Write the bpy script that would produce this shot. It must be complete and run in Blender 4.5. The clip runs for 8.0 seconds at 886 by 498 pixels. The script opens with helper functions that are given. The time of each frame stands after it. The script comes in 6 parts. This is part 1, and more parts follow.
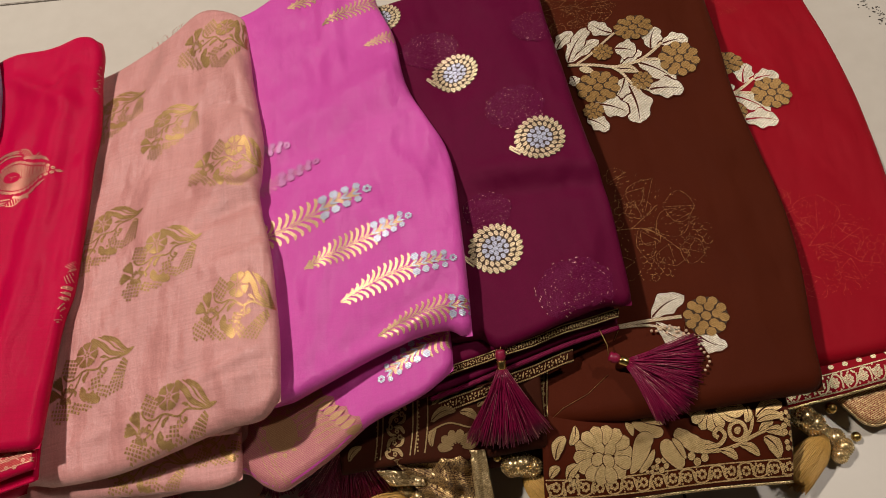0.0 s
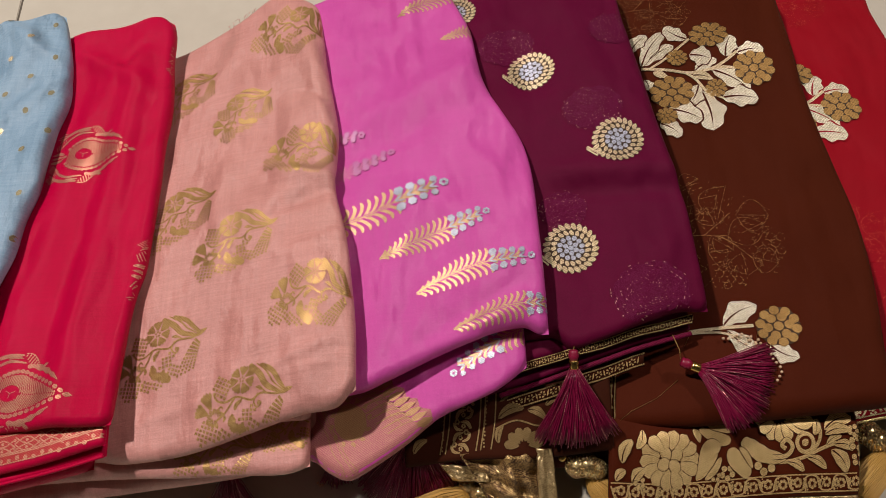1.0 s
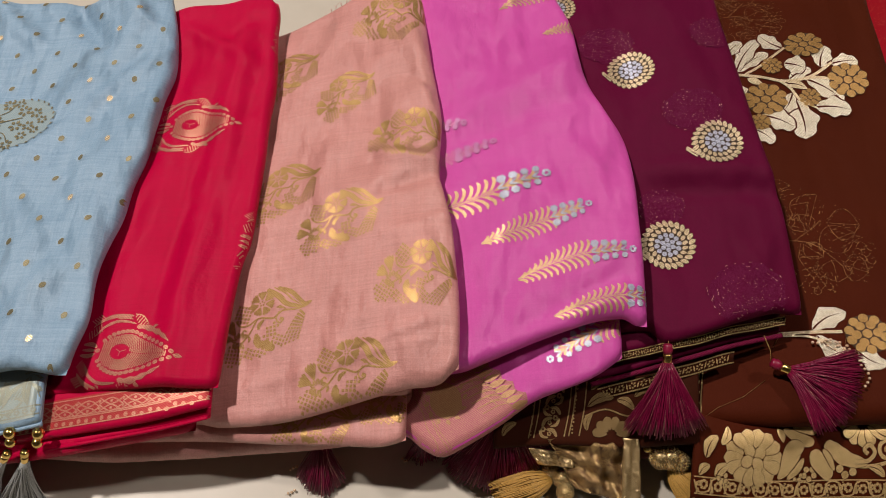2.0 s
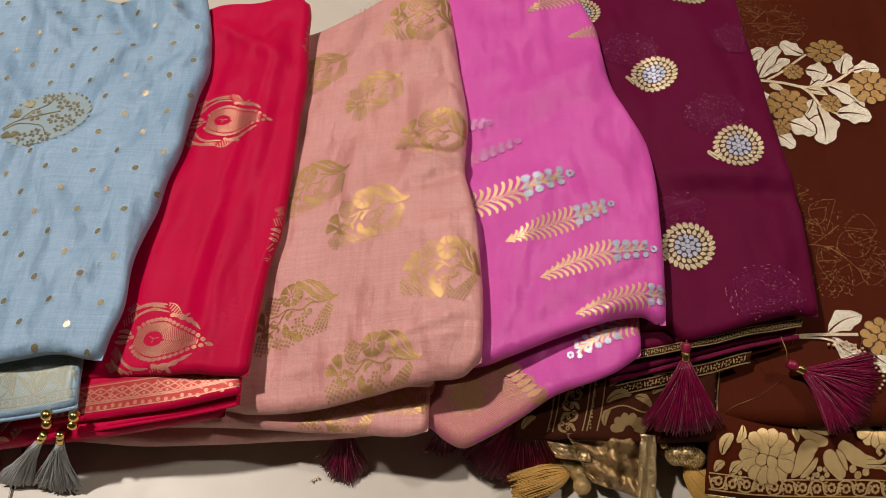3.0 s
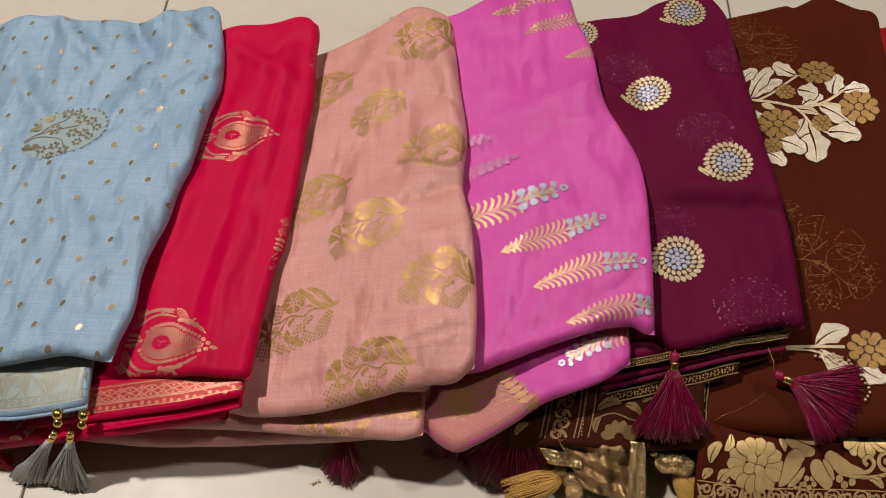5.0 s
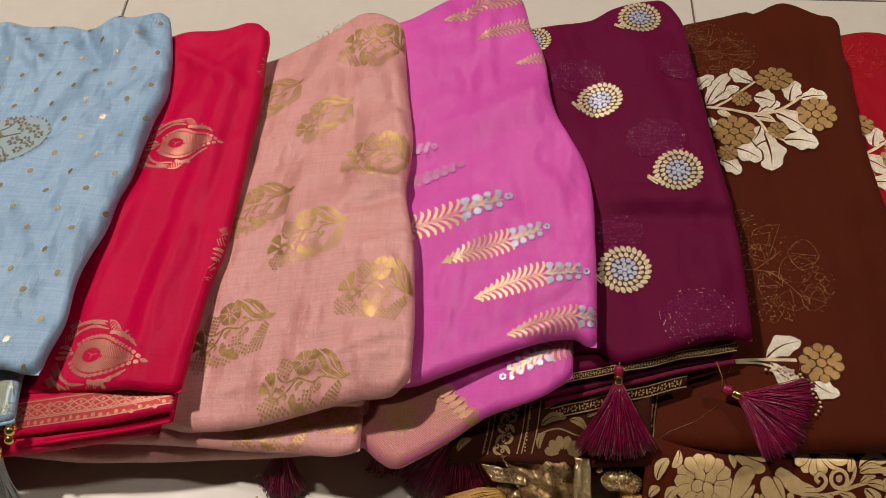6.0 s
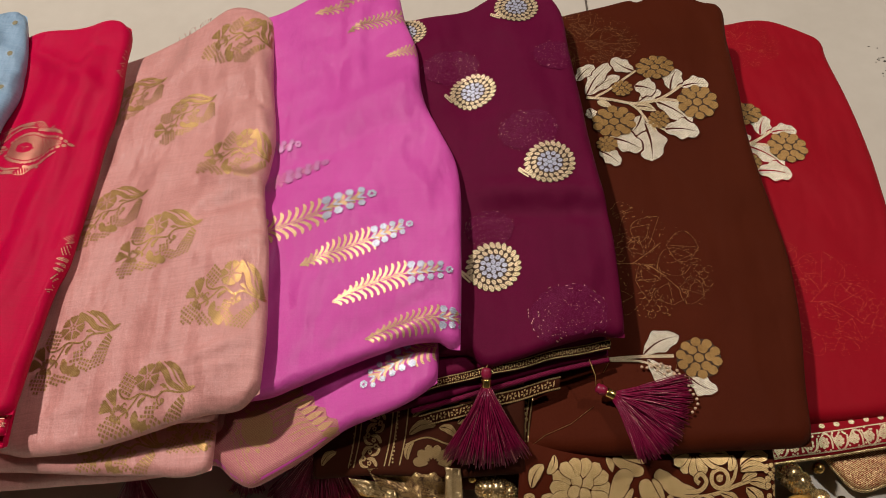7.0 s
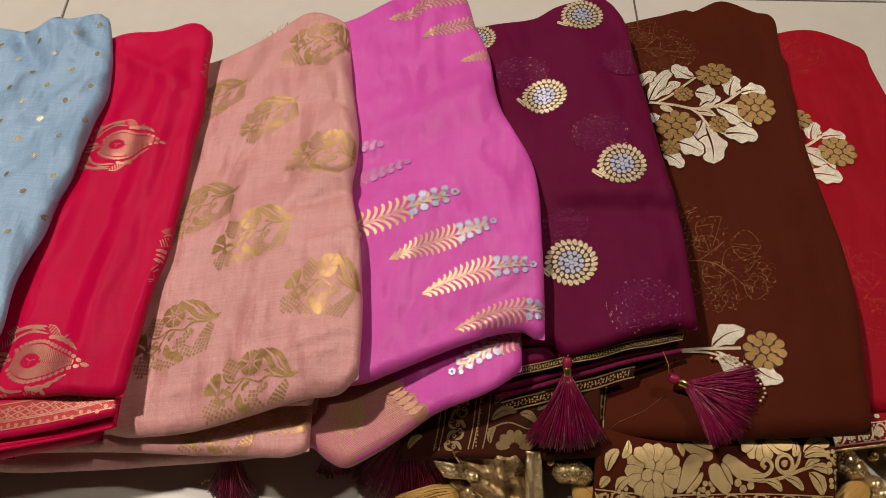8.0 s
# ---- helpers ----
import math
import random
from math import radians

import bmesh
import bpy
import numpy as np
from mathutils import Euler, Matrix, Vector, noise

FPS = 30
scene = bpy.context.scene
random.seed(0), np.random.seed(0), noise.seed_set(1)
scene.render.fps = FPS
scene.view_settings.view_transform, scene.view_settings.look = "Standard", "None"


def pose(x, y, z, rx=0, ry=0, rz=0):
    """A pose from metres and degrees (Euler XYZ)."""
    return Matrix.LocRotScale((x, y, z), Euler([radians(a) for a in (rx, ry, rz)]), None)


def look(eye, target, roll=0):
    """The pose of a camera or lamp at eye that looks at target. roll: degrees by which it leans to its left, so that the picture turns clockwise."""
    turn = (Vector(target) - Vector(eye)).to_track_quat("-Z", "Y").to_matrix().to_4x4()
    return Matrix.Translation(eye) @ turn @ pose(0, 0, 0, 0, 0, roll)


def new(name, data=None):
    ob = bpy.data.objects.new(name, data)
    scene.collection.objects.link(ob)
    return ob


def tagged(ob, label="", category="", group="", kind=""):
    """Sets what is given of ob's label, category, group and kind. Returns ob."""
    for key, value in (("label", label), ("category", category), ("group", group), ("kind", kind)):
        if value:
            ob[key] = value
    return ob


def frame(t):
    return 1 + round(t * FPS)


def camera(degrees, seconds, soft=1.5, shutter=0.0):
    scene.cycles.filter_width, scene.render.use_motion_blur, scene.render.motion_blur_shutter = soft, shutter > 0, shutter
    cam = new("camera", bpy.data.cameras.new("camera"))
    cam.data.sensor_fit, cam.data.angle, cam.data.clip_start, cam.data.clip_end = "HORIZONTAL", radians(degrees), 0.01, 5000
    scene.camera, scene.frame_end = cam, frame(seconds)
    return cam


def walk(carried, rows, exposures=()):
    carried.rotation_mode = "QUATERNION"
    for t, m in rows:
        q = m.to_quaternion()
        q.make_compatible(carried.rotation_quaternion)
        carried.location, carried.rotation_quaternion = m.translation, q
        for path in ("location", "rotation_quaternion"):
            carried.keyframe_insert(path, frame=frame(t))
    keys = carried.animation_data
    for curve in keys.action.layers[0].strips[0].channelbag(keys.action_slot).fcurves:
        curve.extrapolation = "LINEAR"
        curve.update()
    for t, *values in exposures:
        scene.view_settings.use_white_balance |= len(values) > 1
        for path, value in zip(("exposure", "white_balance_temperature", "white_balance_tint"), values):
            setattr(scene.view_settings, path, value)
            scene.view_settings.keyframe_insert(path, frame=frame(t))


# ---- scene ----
cam = camera(56.2, 8.0, 0.7)
PATH = [
    (0, (0.036, -0.056, 0.601), (0.082, 0.909, -1.15), -3.8),
    (0.5, (0.011, -0.057, 0.601), (0.055, 0.913, -1.148), -2.8),
    (1, (-0.014, -0.055, 0.599), (0.029, 0.913, -1.15), -1.1),
    (1.5, (-0.053, -0.059, 0.602), (-0.021, 0.909, -1.148), 0.4),
    (1.7, (-0.067, -0.062, 0.604), (-0.039, 0.903, -1.147), 0.9),
    (3, (-0.085, -0.075, 0.62), (-0.097, 0.884, -1.135), 0.7),
    (3.5, (-0.083, -0.076, 0.623), (-0.113, 0.885, -1.131), -0.0),
    (4, (-0.073, -0.08, 0.627), (-0.115, 0.886, -1.123), -0.7),
    (5.5, (-0.065, -0.095, 0.636), (-0.129, 0.925, -1.084), -1.1),
    (6, (-0.025, -0.083, 0.62), (-0.091, 0.944, -1.095), -1.3),
    (6.5, (0.016, -0.072, 0.595), (-0.012, 0.972, -1.111), -0.0),
    (7, (0.044, -0.072, 0.588), (0.067, 0.982, -1.112), 1.2),
    (7.5, (0.031, -0.076, 0.596), (0.069, 0.982, -1.101), 1.3),
    (8, (-0.017, -0.091, 0.613), (0.017, 0.961, -1.088), 2.3),
]
walk(cam, [(t, look(eye, target, roll)) for t, eye, target, roll in PATH])

# ---------------------------------------------------------------- light
scene.view_settings.exposure = 0.0
world = bpy.data.worlds.new("world")
scene.world = world
world.use_nodes = True
world.node_tree.nodes["Background"].inputs[0].default_value = (1.0, 0.9, 0.8, 1)
world.node_tree.nodes["Background"].inputs[1].default_value = 0.01


def lamp_or_fill(x, y, size, watts, colour):
    """A round light just under the ceiling: the key lamp or the added fill."""
    lamp = bpy.data.lights.new("lamp_or_fill_disc", "AREA")
    lamp.shape, lamp.size, lamp.energy, lamp.color = "DISK", size, watts, colour
    ob = new("lamp_or_fill_glow", lamp)
    ob.matrix_world = pose(x, y, 2.56)
    return ob


lamp_or_fill(-1.2, 0.67, 0.13, 74, (1.0, 0.89, 0.82))
# Fill light added to brighten the right side; no known lamp hangs there.
lamp_or_fill(1.35, 0.65, 0.16, 29, (1.0, 0.89, 0.82))

# ---------------------------------------------------------------- materials


def node_mat(name):
    m = bpy.data.materials.new(name)
    m.use_nodes = True
    nt = m.node_tree
    return m, nt, nt.nodes["Principled BSDF"]


def add(nt, kind, **values):
    n = nt.nodes.new(kind)
    for key, value in values.items():
        n.inputs[key.replace("_", " ")].default_value = value
    return n


def mixed(nt, fac, a, b):
    """A colour mix node; a and b are colours or sockets."""
    n = nt.nodes.new("ShaderNodeMix")
    n.data_type = "RGBA"
    if isinstance(fac, float):
        n.inputs[0].default_value = fac
    else:
        nt.links.new(fac, n.inputs[0])
    for slot, v in ((6, a), (7, b)):
        if isinstance(v, tuple):
            n.inputs[slot].default_value = (*v, 1)
        else:
            nt.links.new(v, n.inputs[slot])
    return n.outputs[2]


def ramp(nt, value, lo, hi):
    n = nt.nodes.new("ShaderNodeMapRange")
    n.inputs["From Min"].default_value, n.inputs["From Max"].default_value = lo, hi
    nt.links.new(value, n.inputs["Value"])
    return n.outputs[0]


def maths(nt, op, a, b):
    n = nt.nodes.new("ShaderNodeMath")
    n.operation = op
    for slot, v in ((0, a), (1, b)):
        if isinstance(v, (int, float)):
            n.inputs[slot].default_value = v
        else:
            nt.links.new(v, n.inputs[slot])
    return n.outputs[0]


def coords(nt, scale=(1, 1, 1), turn=0.0):
    c = nt.nodes.new("ShaderNodeTexCoord")
    m = nt.nodes.new("ShaderNodeMapping")
    m.inputs["Scale"].default_value = scale
    m.inputs["Rotation"].default_value = (0, 0, radians(turn))
    nt.links.new(c.outputs["Object"], m.inputs["Vector"])
    return m.outputs[0]


def noise_tex(nt, vec, scale, detail=4.0, rough=0.6):
    n = add(nt, "ShaderNodeTexNoise", Scale=scale, Detail=detail, Roughness=rough)
    nt.links.new(vec, n.inputs["Vector"])
    return n.outputs["Fac"]


def wave_tex(nt, vec, scale, axis, distort=2.0):
    n = add(nt, "ShaderNodeTexWave", Scale=scale, Distortion=distort, Detail=2.0)
    n.bands_direction = axis
    nt.links.new(vec, n.inputs["Vector"])
    return n.outputs["Fac"]


def cloth(name, colour, deep, rough=0.5, sheen=0.1, turn=-8.0, thread=900.0, slub=0.35, crease=0.0015, tint=(1, 1, 1), spec=0.35, fine=1.0, satin=0.0):
    """Woven cloth: thread relief, slubs along the weft, soft creases and uneven dye."""
    m, nt, b = node_mat(name)
    flat = coords(nt, (1, 1, 1), turn)
    weft = noise_tex(nt, coords(nt, (22, 700, 60), turn), 1.0, 4.0, 0.7)
    warp = noise_tex(nt, coords(nt, (700, 16, 60), turn), 1.0, 4.0, 0.7)
    patch = noise_tex(nt, flat, 16.0, 5.0)
    speck = noise_tex(nt, flat, 1100.0, 2.0)
    streak = maths(nt, "ADD", maths(nt, "MULTIPLY", weft, slub), maths(nt, "MULTIPLY", warp, slub * 0.7))
    fac = maths(nt, "ADD", maths(nt, "MULTIPLY", patch, 0.35), maths(nt, "ADD", streak, maths(nt, "MULTIPLY", speck, 0.4 * fine)))
    mean = 0.175 + slub * 0.85 + 0.2 * fine
    nt.links.new(mixed(nt, ramp(nt, fac, mean - 0.22, mean + 0.22), deep, colour), b.inputs["Base Color"])
    b.inputs["Roughness"].default_value = rough
    b.inputs["Specular IOR Level"].default_value = spec
    b.inputs["Sheen Weight"].default_value = sheen
    if satin:
        b.inputs["Anisotropic"].default_value = satin
        across = nt.nodes.new("ShaderNodeCombineXYZ")
        across.inputs[1].default_value = 1.0
        nt.links.new(across.outputs[0], b.inputs["Tangent"])
    b.inputs["Sheen Roughness"].default_value = 0.4
    b.inputs["Sheen Tint"].default_value = (*tint, 1)
    relief = maths(nt, "ADD", wave_tex(nt, flat, thread, "X", 1.0), wave_tex(nt, flat, thread, "Y", 1.0))
    last = None
    for height, strength, far in ((relief, 0.3, 0.0002), (streak, 0.5, 0.0008),
                                  (noise_tex(nt, coords(nt, (26, 13, 20), turn), 1.0, 1.5), 1.0, crease * 3.0),
                                  (noise_tex(nt, coords(nt, (80, 42, 60), turn + 25), 1.0, 1.5, 0.5), 1.0, crease * 0.34),
                                  (noise_tex(nt, coords(nt, (300, 150, 200), turn - 40), 1.0, 3.0, 0.55), 1.0, crease * 0.07)):
        bump = add(nt, "ShaderNodeBump", Strength=strength, Distance=far)
        nt.links.new(height, bump.inputs["Height"])
        if last:
            nt.links.new(last, bump.inputs["Normal"])
        last = bump.outputs[0]
    nt.links.new(last, b.inputs["Normal"])
    return m


def zari(name, colour, deep, rough=0.36, metal=0.9, glint=2300.0, under=None, holes=0.42, facet=0.5, spec=0.3, ribs=0.55):
    """Metal-wrapped thread laid across the cloth: a satin sheen that spreads along y, fine ribs and the ground colour between."""
    m, nt, b = node_mat(name)
    flat = coords(nt, (1, 1, 1), -8)
    grain = add(nt, "ShaderNodeTexVoronoi", Scale=glint * 1.25)
    nt.links.new(flat, grain.inputs["Vector"])
    rib = wave_tex(nt, flat, 330.0, "DIAGONAL", 1.2)
    sep = nt.nodes.new("ShaderNodeSeparateColor")
    nt.links.new(grain.outputs["Color"], sep.inputs[0])
    wear = noise_tex(nt, flat, 140.0, 3.0)
    fac = maths(nt, "ADD", maths(nt, "MULTIPLY", sep.outputs[0], 0.42), maths(nt, "ADD", maths(nt, "MULTIPLY", rib, 0.28), maths(nt, "MULTIPLY", wear, 0.4)))
    col = mixed(nt, ramp(nt, fac, 0.33, 0.82), deep, colour)
    if under:
        gap = ramp(nt, maths(nt, "ADD", maths(nt, "MULTIPLY", rib, ribs), maths(nt, "ADD", maths(nt, "MULTIPLY", sep.outputs[1], 0.45), maths(nt, "MULTIPLY", wear, 0.55 - ribs))), holes - 0.06, holes + 0.06)
        col = mixed(nt, gap, under, col)
        nt.links.new(maths(nt, "MULTIPLY", gap, metal), b.inputs["Metallic"])
    else:
        b.inputs["Metallic"].default_value = metal
    nt.links.new(col, b.inputs["Base Color"])
    b.inputs["Roughness"].default_value = rough
    b.inputs["Specular IOR Level"].default_value = spec
    b.inputs["Anisotropic"].default_value = 0.8
    across = nt.nodes.new("ShaderNodeCombineXYZ")
    across.inputs[1].default_value = 1.0
    nt.links.new(across.outputs[0], b.inputs["Tangent"])
    geo = nt.nodes.new("ShaderNodeNewGeometry")
    shift = nt.nodes.new("ShaderNodeVectorMath")
    shift.operation = "MULTIPLY_ADD"
    nt.links.new(grain.outputs["Color"], shift.inputs[0])
    shift.inputs[1].default_value = (facet * 0.35, facet, facet * 0.2)
    shift.inputs[2].default_value = (-facet * 0.175, -facet / 2, -facet * 0.1)
    total = nt.nodes.new("ShaderNodeVectorMath")
    total.operation = "ADD"
    nt.links.new(geo.outputs["Normal"], total.inputs[0])
    nt.links.new(shift.outputs[0], total.inputs[1])
    unit = nt.nodes.new("ShaderNodeVectorMath")
    unit.operation = "NORMALIZE"
    nt.links.new(total.outputs[0], unit.inputs[0])
    bump = add(nt, "ShaderNodeBump", Strength=0.35, Distance=0.0004)
    nt.links.new(fac, bump.inputs["Height"])
    nt.links.new(unit.outputs[0], bump.inputs["Normal"])
    nt.links.new(bump.outputs[0], b.inputs["Normal"])
    return m


def gloss(name, colour, rough, metal=0.0, scale=300.0):
    m, nt, b = node_mat(name)
    n = noise_tex(nt, coords(nt), scale, 3.0)
    dark = tuple(c * 0.7 for c in colour)
    nt.links.new(mixed(nt, ramp(nt, n, 0.3, 0.7), dark, colour), b.inputs["Base Color"])
    b.inputs["Roughness"].default_value = rough
    b.inputs["Metallic"].default_value = metal
    return m


def tile_mat():
    m, nt, b = node_mat("polished_tile")
    info = nt.nodes.new("ShaderNodeObjectInfo")
    shift = nt.nodes.new("ShaderNodeVectorMath")
    shift.operation = "MULTIPLY_ADD"
    shift.inputs[1].default_value = (40, 40, 40)
    nt.links.new(info.outputs["Random"], shift.inputs[0])
    nt.links.new(coords(nt), shift.inputs[2])
    vec = shift.outputs[0]
    big = noise_tex(nt, vec, 5.0, 6.0)
    fine = noise_tex(nt, vec, 60.0, 4.0)
    fac = maths(nt, "ADD", maths(nt, "MULTIPLY", big, 0.7), maths(nt, "MULTIPLY", fine, 0.3))
    nt.links.new(mixed(nt, ramp(nt, fac, 0.3, 0.7), (0.47, 0.435, 0.365), (0.55, 0.515, 0.44)), b.inputs["Base Color"])
    nt.links.new(maths(nt, "ADD", maths(nt, "MULTIPLY", fine, 0.12), 0.30), b.inputs["Roughness"])
    b.inputs["Specular IOR Level"].default_value = 0.22
    bump = add(nt, "ShaderNodeBump", Strength=0.1, Distance=0.001)
    nt.links.new(big, bump.inputs["Height"])
    nt.links.new(bump.outputs[0], b.inputs["Normal"])
    return m


TILE = tile_mat()
GROUT = gloss("grout", (0.12, 0.10, 0.08), 0.9)
PLASTER = gloss("wall_paint", (0.15, 0.133, 0.112), 0.8, 0.0, 8.0)
BLUE = cloth("blue_silk", (0.30, 0.445, 0.585), (0.165, 0.29, 0.43), 0.36, 0.06, -6, slub=0.62, crease=0.0075, spec=0.6, satin=0.6)
BLUEHALO = cloth("pale_blue_weave", (0.335, 0.475, 0.60), (0.20, 0.32, 0.455), 0.36, 0.06, -6, slub=0.62, crease=0.0075, spec=0.6, satin=0.6)
CRIMSON = cloth("crimson_satin", (0.56, 0.0006, 0.055), (0.385, 0.0003, 0.030), 0.38, 0.01, -4, tint=(1, 0.05, 0.2), slub=0.30, crease=0.0026, spec=0.10, fine=0.6, satin=0.5)
PEACH = cloth("peach_silk", (0.68, 0.325, 0.295), (0.47, 0.20, 0.18), 0.36, 0.06, -6, slub=0.48, crease=0.0060, tint=(1, 0.85, 0.8), spec=0.6, satin=0.6)
PINK = cloth("orchid_pink_silk", (0.66, 0.086, 0.42), (0.49, 0.046, 0.29), 0.42, 0.12, -10, slub=0.16, crease=0.0045, tint=(1, 0.5, 0.9), fine=0.6, spec=0.45, satin=0.5)
WINE = cloth("wine_georgette", (0.122, 0.0016, 0.034), (0.080, 0.0010, 0.020), 0.60, 0.02, -6, slub=0.12, crease=0.0036, tint=(0.9, 0.1, 0.35), spec=0.10)
BROWN = cloth("brown_georgette", (0.074, 0.0122, 0.0037), (0.051, 0.0076, 0.0021), 0.65, 0.01, -3, slub=0.10, crease=0.0024, tint=(0.8, 0.3, 0.15), spec=0.06)
RED = cloth("red_georgette", (0.32, 0.0016, 0.012), (0.235, 0.001, 0.007), 0.6, 0.03, -3, slub=0.10, crease=0.0024, tint=(1, 0.2, 0.2), spec=0.12)
GOLD = zari("gold_thread", (0.95, 0.80, 0.55), (0.36, 0.26, 0.13), 0.36, 0.6, facet=0.5)
OLIVE = zari("antique_gold_thread", (0.60, 0.39, 0.16), (0.34, 0.19, 0.07), 0.42, 0.72, facet=0.35)
COPPER = zari("copper_gold_thread", (0.66, 0.33, 0.23), (0.42, 0.12, 0.09), 0.36, 0.5, 2600.0, facet=0.2)
ROSE = zari("rose_gold_thread", (0.86, 0.62, 0.36), (0.50, 0.28, 0.15), 0.36, 0.5, facet=0.3)
FAINT = zari("faded_rose_thread", (0.55, 0.30, 0.30), (0.52, 0.10, 0.32), 0.45, 0.3, 2300.0, (0.55, 0.07, 0.33), 0.46, 0.25)
FAINT_SILVER = zari("faded_silver_thread", (0.46, 0.36, 0.50), (0.50, 0.10, 0.34), 0.45, 0.3, 2300.0, (0.55, 0.07, 0.33), 0.40, 0.25)
SILVER = zari("silver_thread", (0.68, 0.71, 0.82), (0.28, 0.29, 0.40), 0.40, 0.45, 1700.0, None, 0.42, 0.4)
CREAM = zari("pale_gold_thread", (0.98, 0.92, 0.76), (0.34, 0.28, 0.17), 0.36, 0.5, 1900.0, None, 0.42, 0.7)
BERRY = zari("bronze_gold_thread", (0.48, 0.29, 0.10), (0.20, 0.11, 0.032), 0.38, 0.55, 1700.0, None, 0.42, 0.35)
GHOST_WINE = zari("wine_reverse_weave", (0.135, 0.012, 0.055), (0.105, 0.004, 0.036), 0.6, 0.1, 1700.0, (0.085, 0.0012, 0.024), 0.50, 0.6, 0.1, 0.08)
GHOST_BROWN = zari("brown_reverse_weave", (0.46, 0.24, 0.09), (0.10, 0.032, 0.012), 0.5, 0.4, 1700.0, (0.056, 0.011, 0.004), 0.50, 0.9, 0.08, 0.08)
GHOST_RED = zari("red_reverse_weave", (0.52, 0.09, 0.055), (0.36, 0.012, 0.016), 0.55, 0.05, 1700.0, (0.30, 0.002, 0.010), 0.52, 0.9, 0.08, 0.08)
FLECK = zari("glinting_metal_fleck", (0.80, 0.50, 0.42), (0.32, 0.10, 0.12), 0.3, 0.7, 1700.0, None, 0.42, 0.9)
PINKBORDER = zari("pink_gold_weave", (0.50, 0.235, 0.185), (0.42, 0.15, 0.155), 0.50, 0.12, 2300.0, (0.42, 0.10, 0.16), 0.34, 0.3, 0.2)
PINKGOLD = zari("rose_bronze_thread", (0.46, 0.27, 0.125), (0.36, 0.18, 0.09), 0.45, 0.25, facet=0.3)
BLUEGOLD = zari("grey_gold_weave", (0.33, 0.36, 0.31), (0.25, 0.31, 0.31), 0.38, 0.3, 2300.0, (0.25, 0.34, 0.38), 0.42, 0.3)
REDGOLD = zari("red_gold_brocade", (0.62, 0.47, 0.22), (0.34, 0.17, 0.07), 0.38, 0.4, 900.0, (0.22, 0.03, 0.015), 0.42, 0.8)
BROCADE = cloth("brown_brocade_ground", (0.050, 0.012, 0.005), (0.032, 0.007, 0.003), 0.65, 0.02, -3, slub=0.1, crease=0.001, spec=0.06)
WINE_THREAD = gloss("wine_silk_thread", (0.22, 0.004, 0.046), 0.34, 0.0, 900.0)
GREY_THREAD = gloss("grey_cotton_thread", (0.46, 0.48, 0.48), 0.7, 0.0, 900.0)
GOLD_THREAD = gloss("golden_silk_thread", (0.60, 0.35, 0.085), 0.42, 0.1, 900.0)
RED_THREAD = gloss("red_silk_thread", (0.55, 0.01, 0.03), 0.5, 0.0, 900.0)
BRASS = gloss("polished_brass", (0.85, 0.60, 0.20), 0.2, 1.0)
BEADING = gloss("gold_beadwork", (0.74, 0.56, 0.28), 0.24, 0.95)
BANDGOLD = zari("bright_gold_thread", (0.90, 0.68, 0.33), (0.40, 0.25, 0.09), 0.34, 0.6, 1700.0, None, 0.42, 0.3)
# End-piece gold, its colour dimmed to stand for shade from the folds above.
SHADED_GOLD = zari("shaded_gold_thread", (0.36, 0.25, 0.11), (0.20, 0.125, 0.05), 0.40, 0.5, 1700.0, None, 0.42, 0.4)
CORD = zari("wine_braided_cord", (0.20, 0.006, 0.050), (0.07, 0.002, 0.016), 0.6, 0.05, 1500.0, None, 0.42, 0.9, 0.15)
SILVERY = zari("silver_gold_piping", (0.84, 0.66, 0.36), (0.32, 0.21, 0.09), 0.34, 0.9, 900.0, None, 0.42, 0.8)
GOLDBROCADE = zari("gold_brocade", (0.66, 0.47, 0.20), (0.22, 0.12, 0.05), 0.36, 0.7, 1100.0, (0.05, 0.016, 0.008), 0.46, 0.9, 0.3, 0.2)
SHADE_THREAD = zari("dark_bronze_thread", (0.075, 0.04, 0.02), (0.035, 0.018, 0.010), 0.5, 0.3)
BLUEGROUND = zari("pale_grey_weave", (0.30, 0.37, 0.38), (0.24, 0.33, 0.37), 0.6, 0.0, 1300.0, None, 0.4, 0.2, 0.1)
DULLGOLD = zari("dull_grey_gold_thread", (0.29, 0.25, 0.14), (0.17, 0.16, 0.10), 0.45, 0.45, 2600.0, None, 0.42, 0.3)
GREYGOLD = zari("grey_olive_thread", (0.28, 0.28, 0.20), (0.21, 0.235, 0.20), 0.36, 0.45, 2600.0, None, 0.42, 0.3)
HEAD_THREAD = gloss("red_wine_silk_wrap", (0.25, 0.005, 0.04), 0.4, 0.0, 1200.0)
SPARK_THREAD = zari("gold_flecked_thread", (0.80, 0.45, 0.40), (0.40, 0.05, 0.12), 0.3, 0.8, 1500.0)
TRIM_BEAD = gloss("pinkish_gold_bead", (0.80, 0.58, 0.38), 0.3, 0.25)

# ---------------------------------------------------------------- cloth shapes


